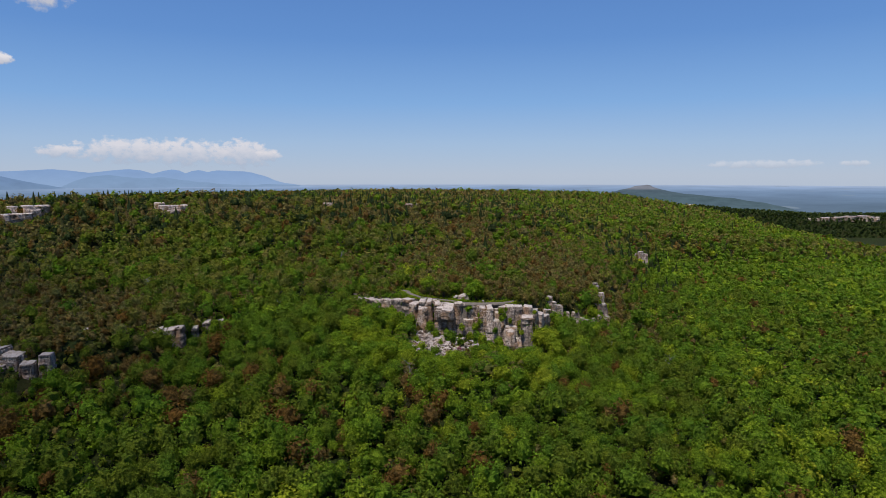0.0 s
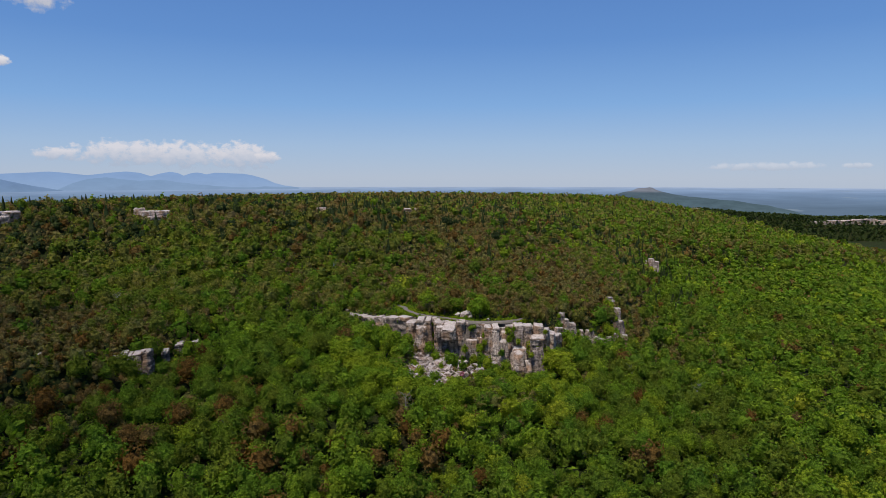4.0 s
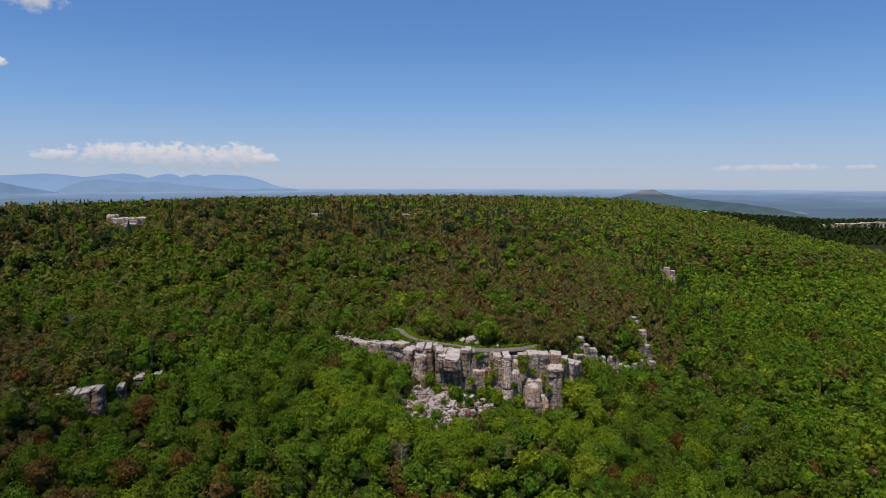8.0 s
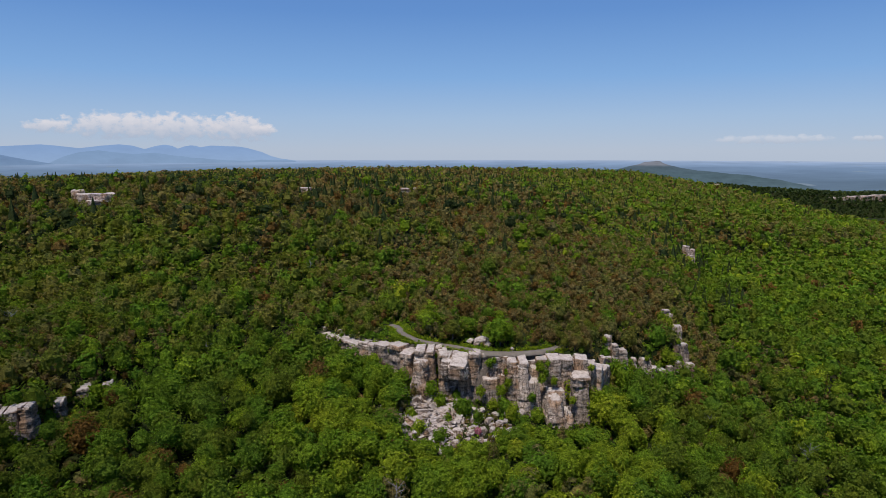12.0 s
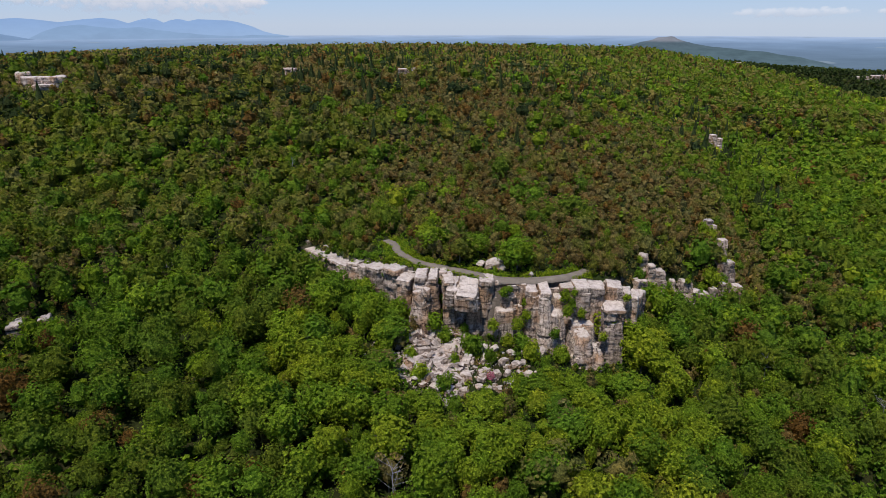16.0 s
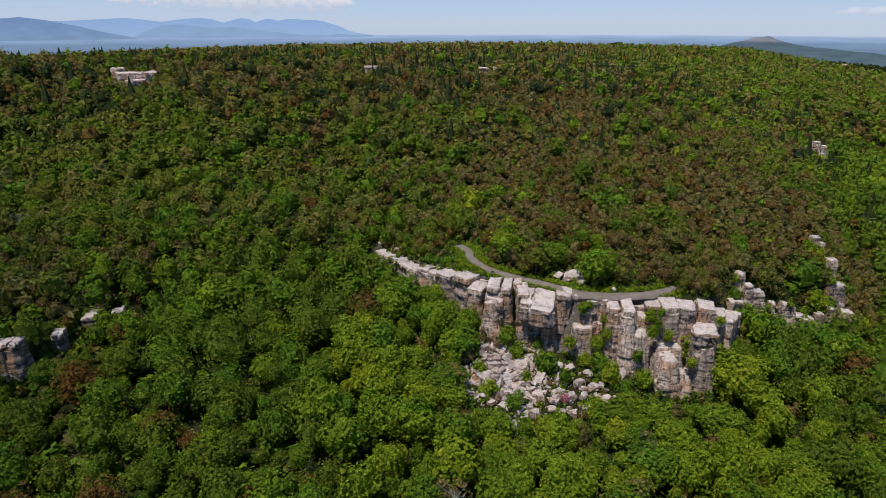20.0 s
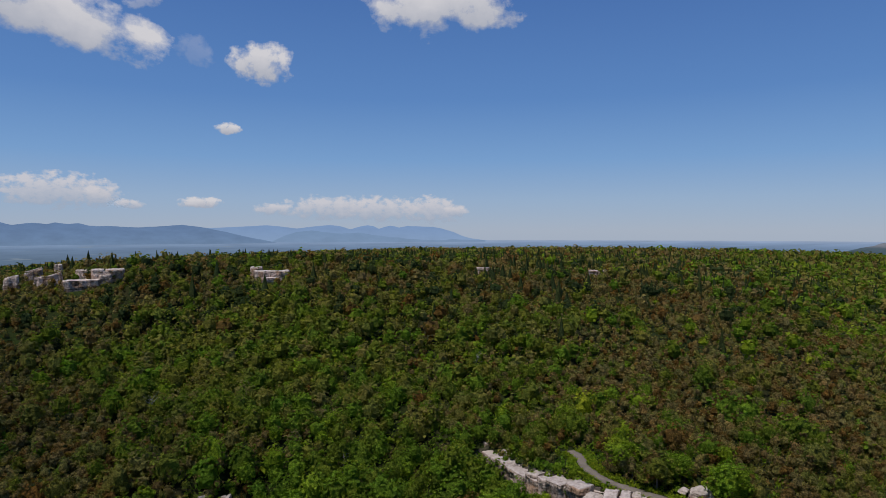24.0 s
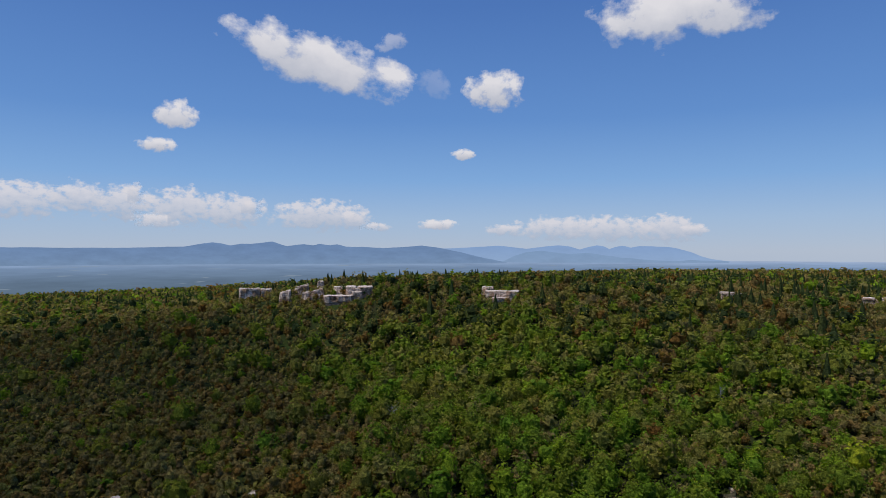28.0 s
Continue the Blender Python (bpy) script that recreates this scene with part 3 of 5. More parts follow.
def block_mesh(name, base, z0, z1, top_tilt, rng, mat, broken=1):
    """One angular block over a four-cornered base: corners nicked, a few broken right off, faces flat."""
    pts = []
    h = z1 - z0
    mid = base.mean(0)
    off = set(rng.choice(8, broken, replace=False).tolist()) if broken else set()
    corners = np.array([(*c, z) for z in (z0, z1) for c in base])
    corners[4:, :2] = mid + (corners[4:, :2] - mid) * rng.uniform(0.90, 1.0)
    corners[4:, 2] += (corners[4:, :2] - mid) @ top_tilt
    corners += rng.normal(0, 0.035, corners.shape) * (np.ptp(base[:, 0]), np.ptp(base[:, 1]), h * 0.5)
    for k in range(8):
        ring = [(k // 4) * 4 + (k + 1) % 4, (k // 4) * 4 + (k + 3) % 4, (k + 4) % 8]
        for q in ring:
            t = rng.uniform(0.22, 0.48) if k in off else rng.uniform(0.03, 0.10)
            pts.append(corners[k] + (corners[q] - corners[k]) * t)
    bm = bmesh.new()
    for q in pts:
        bm.verts.new(q)
    bmesh.ops.convex_hull(bm, input=bm.verts[:])
    loose = [v for v in bm.verts if not v.link_faces]
    bmesh.ops.delete(bm, geom=loose, context="VERTS")
    me = bpy.data.meshes.new(name)
    bm.to_mesh(me)
    bm.free()
    me.materials.append(mat)
    return me


def crag_mesh(name, low, high, z0, z1, seed, mat, grain=0.42, tilt=(0, 0), dip=(0.03, 0.02), rough=1.0, slant=0.0, bed=1.0, crown=1.0, worn=1.0):
    """A joint-bounded mass of bedded rock between a lower and an upper plan outline of as many corners: flat faces with sharp
    corners, thin wavy beds that step in and out, upright or slanting joints, fallen-out blocks, and a stepped, rounded top."""
    r = np.random.default_rng(seed)
    low, high = np.array(low, float), np.array(high, float)
    k = len(low)
    # stations along the outline
    edge, frac = [], []
    for i in range(k):
        n_i = max(2, int(np.hypot(*(low[(i + 1) % k] - low[i])) / grain))
        edge += [i] * n_i
        frac += list(np.arange(n_i) / n_i)
    edge, frac = np.array(edge), np.array(frac)
    n = len(edge)

    def outline(h):
        p = low + (high - low) * h
        return p[edge] + (p[(edge + 1) % k] - p[edge]) * frac[:, None]

    flat = low * 0.5 + high * 0.5
    side = np.roll(flat, -1, 0) - flat
    fn = np.stack([side[:, 1], -side[:, 0]], -1)
    fn /= np.linalg.norm(fn, axis=1)[:, None] + 1e-9
    out = fn[edge] + np.where((frac == 0)[:, None], fn[edge - 1], 0)
    out /= np.linalg.norm(out, axis=1)[:, None]
    mid0 = outline(0.5)
    run = np.r_[0, np.cumsum(np.hypot(*np.diff(mid0, axis=0).T))]
    unit = grain / 0.42
    height = z1 - z0
    nz = max(4, int(height / (grain * 0.85)))
    zs = z0 + height * np.arange(nz + 1) / nz
    # beds: edges in height, an offset each, some with a notched seam
    b = z0 - 2 + np.cumsum(r.choice((0.35, 0.6, 0.9, 1.5, 2.3), 200) * bed * max(1, unit * 0.8))
    b_off, b_seam = r.normal(0, 0.04, 201) * unit * rough, np.where(r.random(201) < 0.35, r.uniform(0.05, 0.2, 201), 0.02) * unit * rough
    big = r.random(201) < 0.12
    b_off = b_off + np.where(big, r.uniform(-0.25, 0.1, 201), 0) * rough
    # joints: master panels the whole height, lesser ones changing with the beds
    spacing = 2.3 * unit
    cuts = np.cumsum(r.uniform(0.4, 1.7, 300) * spacing) - 20 * spacing * 0.5
    m_off = r.normal(0, 0.20, 301) * unit * rough
    m_gap = np.where(r.random(301) < 0.45, r.uniform(0.2, 0.7, 301), 0.05) * unit * rough
    bites = [(r.uniform(0, run[-1]), r.uniform(0.8, 2.6) * unit, z0 + height * r.uniform(0.1, 0.85), r.uniform(0.8, 3.4) * unit, r.uniform(0.2, 0.7) * unit * rough) for _ in range(int(run[-1] * height * 0.014 / unit**2))]
    waver = vnoise(run, run * 0, seed, 3.0 * unit) - 0.5
    rings = []
    for z in zs:
        h = (z - z0) / height
        p = outline(h)
        zl = z - (p - p.mean(0)) @ np.array(dip) + waver * 0.7
        bi = np.searchsorted(b, zl)
        to_seam = np.minimum(np.abs(zl - b[np.clip(bi - 1, 0, 199)]), np.abs(b[np.clip(bi, 0, 199)] - zl))
        s_ = run + slant * (z - z0) + 0.5 * unit * (vnoise(run, run * 0 + z, seed + 3, 2.2 * unit) - 0.5)
        mi = np.searchsorted(cuts, s_)
        to_cut = np.minimum(np.abs(s_ - cuts[np.clip(mi - 1, 0, 299)]), np.abs(cuts[np.clip(mi, 0, 299)] - s_))
        small = ((np.floor(s_ / (1.25 * unit) + bi * 0.37) * 7919 + bi * 104729) % 997) / 997 - 0.5
        o = b_off[bi] + m_off[mi] + small * 0.11 * unit * rough
        o = o - b_seam[bi] * (to_seam < 0.16 * unit) - m_gap[mi] * (to_cut < 0.24 * unit)
        o = o + 0.34 * unit * rough * (fbm(run, run * 0 + z * 1.3, seed + 9, 2.6 * unit, 3) - 0.5)
        for c0, half, fz, fh, deep in bites:
            o = np.where((np.abs(s_ - c0) < half) & (z > fz) & (z < fz + fh), o - deep, o)
        left = z1 - z
        o = o - np.where(left < 0.4 * unit, 0.13 * worn * (1 - left / (0.4 * unit)) ** 2, 0) * unit
        q = p + out * o[:, None]
        lift = (q - high.mean(0)) @ np.array(tilt) * h * h
        rings.append(np.column_stack([q, z + lift]))
    top = rings[-1]
    mid = top.mean(0)
    ca, sa = math.cos(seed * 1.3), math.sin(seed * 1.3)
    for f in (0.93, 0.7, 0.45, 0.2, 0.02):
        q = mid + (top - mid) * f
        u = np.floor(((q[:, 0] - mid[0]) * ca + (q[:, 1] - mid[1]) * sa) / (1.9 * unit) + 0.3)
        step = (((u * 7919 + seed) % 13) / 13 - 0.5) * 0.12 * crown * unit
        q = q + np.column_stack([np.zeros((n, 2)), step + 0.12 * unit + (fbm(q[:, 0], q[:, 1], seed, 1.6 * unit) - 0.5) * 0.35 * crown * unit])
        rings.append(q)
    rings.insert(0, rings[0].mean(0) + (rings[0] - rings[0].mean(0)) * 0.03)
    V = np.concatenate(rings)
    i = np.arange(n)
    F = [np.column_stack([q * n + i, q * n + (i + 1) % n, q * n + n + (i + 1) % n, q * n + n + i]) for q in range(len(rings) - 1)]
    return mesh_np(name, V, np.concatenate(F), mat)


def plan_box(w, d, r, nose=0.0):
    """Corners of a joint block's plan: a box with broken corners and a bent front."""
    c1, c2 = r.uniform(0.04, 0.2, 2) * min(w, d)
    return np.array([(-w / 2, -d / 2 + c1), (-w / 2 + c1 * r.uniform(0.4, 1.2), -d / 2), (w * r.uniform(-0.15, 0.2), -d / 2 - nose), (w / 2 - c2, -d / 2 + r.uniform(-0.06, 0.06) * d), (w / 2, -d / 2 + c2), (w / 2, d / 2), (-w / 2, d / 2)])


def cliff(name, label, blocks, mat=None, size=2.3, tall=3.2, dip_x=0.03):
    """A cliff of joint-bounded towers, some capped with slabs and hung with half-loose blocks. blocks: x, y, width, depth, turn, foot, top, options."""
    mat = mat or ROCK
    root = tagged(new(name), label, "cliff")
    for k, (x, y, w, d, turn, z0, z1, opt) in enumerate(blocks):
        seed = 100 + k * 7 + len(name)
        r = np.random.default_rng(seed)
        lean, tilt, taper, rough = np.array(opt.get("lean", (0, 0))), np.array(opt.get("tilt", (0, 0))), opt.get("taper", 0.05), opt.get("rough", 1.0)
        c, s_ = math.cos(radians(turn)), math.sin(radians(turn))

        def world(q, h):
            q = np.asarray(q, float)
            return np.column_stack([x + q[:, 0] * c - q[:, 1] * s_, y + q[:, 0] * s_ + q[:, 1] * c]) + lean * h

        plan = plan_box(w, d, r, r.uniform(0, 0.10) * d)
        # top outline: tapered, or drawn in from each side by its own amount
        l_, r_, f_, b_ = opt.get("drawn", (taper * w / 2, taper * w / 2, taper * d / 2, taper * d / 2))
        u, v_ = plan[:, 0] / w + 0.5, plan[:, 1] / d + 0.5
        head = np.column_stack([-w / 2 + l_ + u * (w - l_ - r_), -d / 2 + f_ + v_ * (d - f_ - b_)]) + r.normal(0, 0.025, plan.shape) * min(w, d)
        cap = opt.get("cap", (0.5 + 0.6 * r.random()) * min(1.6, max(1.0, size / 2.4)) if w > 2.6 and r.random() < 0.65 else 0)
        grain = max(0.36, min(w, d) / 16, size / 9)
        zt = z1 - cap
        part("rock_tower", crag_mesh("rock_tower", world(plan, 0), world(head, zt - z0), z0, zt, seed, mat, grain, tilt, opt.get("dip", (dip_x, 0.02)), rough, opt.get("slant", 0.0), opt.get("bed", 1.0), 1.0, 0.0 if cap else 1.2), root)
        if opt.get("plain"):
            continue
        if cap:
            # the cap bed, parted by joints into a few slabs
            count = opt.get("slabs", max(1, round((w - l_ - r_) / (size * 1.9))))
            mark = np.r_[0, np.cumsum(r.uniform(0.6, 1.4, count))]
            mark = mark / mark[-1]
            x0, x1, y0, y1 = head[:, 0].min(), head[:, 0].max(), head[:, 1].min(), head[:, 1].max()
            for i in range(count):
                a, b = x0 + (x1 - x0) * mark[i] + 0.06, x0 + (x1 - x0) * mark[i + 1] - 0.06
                q = plan_box(b - a, y1 - y0 - r.uniform(0, 0.12) * (y1 - y0), r, 0.0) + ((a + b) / 2, (y0 + y1) / 2 + r.uniform(-0.25, 0.15))
                lower = world(q, zt - z0)
                lift = float((lower.mean(0) - (x, y) - lean * (zt - z0)) @ tilt)
                upper = lower.mean(0) + (lower - lower.mean(0)) * r.uniform(0.95, 1.0)
                part("cap_slab", crag_mesh("cap_slab", lower, upper, zt - 0.25 + lift, z1 + lift + r.normal(0, 0.10), seed + 31 * i + 1, mat, max(0.34, grain * 0.8), tilt + r.normal(0, 0.02, 2), (0, 0), 0.55, 0.0, 0.8, 0.7), root)
        # half-loose blocks standing out of the faces
        for _ in range(int(w * (z1 - z0) / (size * tall) * 0.10)):
            bw, bh, bd = size * r.uniform(0.3, 0.7), tall * r.uniform(0.2, 0.5), size * r.uniform(0.4, 0.7)
            u, h = r.uniform(-w / 2 + bw / 2, w / 2 - bw / 2) * 0.8 if w > bw else 0.0, r.uniform(0.1, 0.6)
            f = -d / 2 + f_ * h - r.uniform(-0.15, 0.2)
            z = z0 + (z1 - z0) * h
            q = np.array([(u - bw / 2, f), (u + bw / 2, f), (u + bw / 2, f + bd), (u - bw / 2, f + bd)])
            part("rock_block", block_mesh("rock_block", world(q, z - z0), z, z + bh, r.normal(0, 0.12, 2), r, mat, int(r.integers(1, 4))), root)
    return root


def span(x0, x1, y0, y1, z0, z1, turn=0, **opt):
    """A tower by its base's west, east, front and back."""
    return ((x0 + x1) / 2, (y0 + y1) / 2 - 1.5, x1 - x0 + 0.3, y1 - y0 + 0.6, turn, z0, z1 + 0.45, opt)


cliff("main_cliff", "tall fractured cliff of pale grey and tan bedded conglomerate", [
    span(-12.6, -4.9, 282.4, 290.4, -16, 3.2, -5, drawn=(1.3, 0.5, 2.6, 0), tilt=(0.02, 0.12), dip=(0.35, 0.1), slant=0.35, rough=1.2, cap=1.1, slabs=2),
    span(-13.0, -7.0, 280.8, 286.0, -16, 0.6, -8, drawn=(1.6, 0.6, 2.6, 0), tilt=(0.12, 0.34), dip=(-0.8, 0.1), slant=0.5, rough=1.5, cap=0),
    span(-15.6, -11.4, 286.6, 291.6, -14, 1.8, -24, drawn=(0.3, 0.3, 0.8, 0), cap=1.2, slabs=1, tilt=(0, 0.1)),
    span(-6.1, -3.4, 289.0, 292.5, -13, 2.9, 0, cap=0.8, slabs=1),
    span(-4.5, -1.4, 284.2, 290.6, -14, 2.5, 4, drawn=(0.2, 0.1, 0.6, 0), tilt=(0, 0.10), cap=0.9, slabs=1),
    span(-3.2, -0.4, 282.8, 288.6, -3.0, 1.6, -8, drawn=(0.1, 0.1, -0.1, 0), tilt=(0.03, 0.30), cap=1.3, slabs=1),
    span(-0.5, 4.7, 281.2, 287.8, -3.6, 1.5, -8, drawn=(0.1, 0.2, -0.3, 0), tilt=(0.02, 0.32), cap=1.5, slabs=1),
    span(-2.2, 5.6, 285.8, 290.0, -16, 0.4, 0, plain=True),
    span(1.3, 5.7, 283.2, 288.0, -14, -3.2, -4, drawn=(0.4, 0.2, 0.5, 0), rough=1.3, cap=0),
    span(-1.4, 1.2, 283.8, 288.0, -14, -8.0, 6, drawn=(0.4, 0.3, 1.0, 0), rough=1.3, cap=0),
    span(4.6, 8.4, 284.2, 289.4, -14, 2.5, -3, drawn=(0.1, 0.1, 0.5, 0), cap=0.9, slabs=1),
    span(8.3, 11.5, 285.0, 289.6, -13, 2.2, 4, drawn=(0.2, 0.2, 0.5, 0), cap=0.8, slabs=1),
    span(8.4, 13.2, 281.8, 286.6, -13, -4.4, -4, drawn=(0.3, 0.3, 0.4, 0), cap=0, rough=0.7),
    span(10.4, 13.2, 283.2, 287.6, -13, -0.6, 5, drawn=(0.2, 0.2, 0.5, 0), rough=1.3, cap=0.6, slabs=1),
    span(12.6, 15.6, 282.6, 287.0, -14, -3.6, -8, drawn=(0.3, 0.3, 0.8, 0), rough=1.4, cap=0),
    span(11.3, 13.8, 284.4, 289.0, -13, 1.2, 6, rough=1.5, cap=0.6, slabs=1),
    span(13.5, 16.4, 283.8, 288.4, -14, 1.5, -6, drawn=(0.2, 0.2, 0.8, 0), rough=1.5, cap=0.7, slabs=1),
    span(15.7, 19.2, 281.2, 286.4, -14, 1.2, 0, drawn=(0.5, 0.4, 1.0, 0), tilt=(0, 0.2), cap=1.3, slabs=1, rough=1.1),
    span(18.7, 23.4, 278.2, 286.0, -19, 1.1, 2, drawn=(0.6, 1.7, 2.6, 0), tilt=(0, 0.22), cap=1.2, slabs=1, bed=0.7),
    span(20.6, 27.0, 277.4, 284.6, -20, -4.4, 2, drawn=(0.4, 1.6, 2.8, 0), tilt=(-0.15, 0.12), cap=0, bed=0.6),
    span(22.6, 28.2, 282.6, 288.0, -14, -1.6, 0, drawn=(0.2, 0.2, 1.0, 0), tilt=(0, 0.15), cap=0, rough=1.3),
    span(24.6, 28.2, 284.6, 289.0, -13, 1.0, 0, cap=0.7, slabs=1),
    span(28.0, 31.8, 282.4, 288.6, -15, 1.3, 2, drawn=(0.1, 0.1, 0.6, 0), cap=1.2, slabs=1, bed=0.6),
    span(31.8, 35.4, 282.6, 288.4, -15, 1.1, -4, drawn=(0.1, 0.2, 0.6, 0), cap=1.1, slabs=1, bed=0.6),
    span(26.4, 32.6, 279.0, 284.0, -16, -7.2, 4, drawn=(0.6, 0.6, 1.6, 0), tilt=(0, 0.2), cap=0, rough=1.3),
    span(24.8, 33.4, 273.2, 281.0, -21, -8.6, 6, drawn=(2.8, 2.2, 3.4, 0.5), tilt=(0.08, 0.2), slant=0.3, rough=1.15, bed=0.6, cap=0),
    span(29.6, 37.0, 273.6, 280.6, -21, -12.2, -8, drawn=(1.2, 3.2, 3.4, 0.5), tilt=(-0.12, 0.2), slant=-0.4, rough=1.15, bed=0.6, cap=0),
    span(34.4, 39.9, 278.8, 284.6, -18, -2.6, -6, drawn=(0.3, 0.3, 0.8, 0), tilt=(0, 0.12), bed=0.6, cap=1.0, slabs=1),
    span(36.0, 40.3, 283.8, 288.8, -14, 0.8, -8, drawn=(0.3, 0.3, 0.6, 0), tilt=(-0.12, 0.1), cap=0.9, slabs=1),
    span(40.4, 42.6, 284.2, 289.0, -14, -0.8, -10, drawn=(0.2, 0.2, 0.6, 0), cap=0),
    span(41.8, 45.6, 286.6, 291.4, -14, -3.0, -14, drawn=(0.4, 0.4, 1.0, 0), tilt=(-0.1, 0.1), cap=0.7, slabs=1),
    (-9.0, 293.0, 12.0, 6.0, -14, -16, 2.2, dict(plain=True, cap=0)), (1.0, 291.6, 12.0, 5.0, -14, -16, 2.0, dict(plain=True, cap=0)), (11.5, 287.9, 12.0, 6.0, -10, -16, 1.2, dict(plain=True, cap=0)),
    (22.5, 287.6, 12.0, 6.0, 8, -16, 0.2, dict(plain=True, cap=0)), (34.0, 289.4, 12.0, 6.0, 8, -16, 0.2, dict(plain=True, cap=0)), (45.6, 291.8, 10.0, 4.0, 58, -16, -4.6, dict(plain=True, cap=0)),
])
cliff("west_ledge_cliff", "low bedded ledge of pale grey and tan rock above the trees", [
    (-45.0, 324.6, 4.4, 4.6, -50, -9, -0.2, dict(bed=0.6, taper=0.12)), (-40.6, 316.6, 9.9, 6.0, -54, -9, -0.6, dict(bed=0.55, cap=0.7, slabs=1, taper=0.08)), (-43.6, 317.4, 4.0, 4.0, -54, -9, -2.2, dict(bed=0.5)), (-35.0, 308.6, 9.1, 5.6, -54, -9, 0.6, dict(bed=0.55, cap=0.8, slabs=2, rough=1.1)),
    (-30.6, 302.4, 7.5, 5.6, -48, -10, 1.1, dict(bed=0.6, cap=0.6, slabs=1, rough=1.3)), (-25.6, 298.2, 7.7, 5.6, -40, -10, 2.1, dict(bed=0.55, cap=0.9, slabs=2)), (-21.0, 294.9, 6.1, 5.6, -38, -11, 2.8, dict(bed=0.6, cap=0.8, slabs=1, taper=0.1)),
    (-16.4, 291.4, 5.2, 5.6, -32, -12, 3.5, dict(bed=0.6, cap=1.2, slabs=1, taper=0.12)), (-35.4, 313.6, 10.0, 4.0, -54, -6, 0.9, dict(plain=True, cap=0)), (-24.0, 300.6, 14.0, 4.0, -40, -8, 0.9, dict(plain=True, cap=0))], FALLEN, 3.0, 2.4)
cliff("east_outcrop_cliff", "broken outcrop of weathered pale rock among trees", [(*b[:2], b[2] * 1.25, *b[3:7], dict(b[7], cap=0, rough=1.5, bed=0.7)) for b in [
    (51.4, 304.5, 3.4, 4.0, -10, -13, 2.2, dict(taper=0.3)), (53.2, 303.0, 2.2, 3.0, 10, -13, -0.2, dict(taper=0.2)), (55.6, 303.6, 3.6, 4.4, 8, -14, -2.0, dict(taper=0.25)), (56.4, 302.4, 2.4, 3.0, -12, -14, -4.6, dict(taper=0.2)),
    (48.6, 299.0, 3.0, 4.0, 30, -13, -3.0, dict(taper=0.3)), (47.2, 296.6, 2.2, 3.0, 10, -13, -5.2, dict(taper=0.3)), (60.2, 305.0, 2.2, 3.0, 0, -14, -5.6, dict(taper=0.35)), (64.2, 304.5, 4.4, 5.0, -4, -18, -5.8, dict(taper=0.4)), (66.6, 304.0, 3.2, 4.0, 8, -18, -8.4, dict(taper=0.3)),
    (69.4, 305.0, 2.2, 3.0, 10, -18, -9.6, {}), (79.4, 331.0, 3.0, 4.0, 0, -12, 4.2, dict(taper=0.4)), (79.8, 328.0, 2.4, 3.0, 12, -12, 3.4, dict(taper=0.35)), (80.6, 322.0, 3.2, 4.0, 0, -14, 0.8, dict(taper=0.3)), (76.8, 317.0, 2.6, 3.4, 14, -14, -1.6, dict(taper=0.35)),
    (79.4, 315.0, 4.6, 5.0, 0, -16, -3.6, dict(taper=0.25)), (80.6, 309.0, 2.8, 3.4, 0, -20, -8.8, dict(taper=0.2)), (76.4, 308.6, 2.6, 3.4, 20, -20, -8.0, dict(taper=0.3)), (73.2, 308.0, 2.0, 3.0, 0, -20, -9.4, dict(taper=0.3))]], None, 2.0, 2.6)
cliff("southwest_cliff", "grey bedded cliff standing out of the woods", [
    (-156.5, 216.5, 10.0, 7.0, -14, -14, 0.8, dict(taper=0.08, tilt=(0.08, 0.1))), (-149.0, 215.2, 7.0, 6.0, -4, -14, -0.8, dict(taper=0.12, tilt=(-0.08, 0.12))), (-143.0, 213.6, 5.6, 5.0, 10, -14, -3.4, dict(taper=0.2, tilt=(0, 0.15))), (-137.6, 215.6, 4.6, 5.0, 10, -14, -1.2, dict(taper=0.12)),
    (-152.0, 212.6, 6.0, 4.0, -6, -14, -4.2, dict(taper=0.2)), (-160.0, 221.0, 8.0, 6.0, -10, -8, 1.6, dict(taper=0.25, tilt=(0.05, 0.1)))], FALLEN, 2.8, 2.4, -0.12)
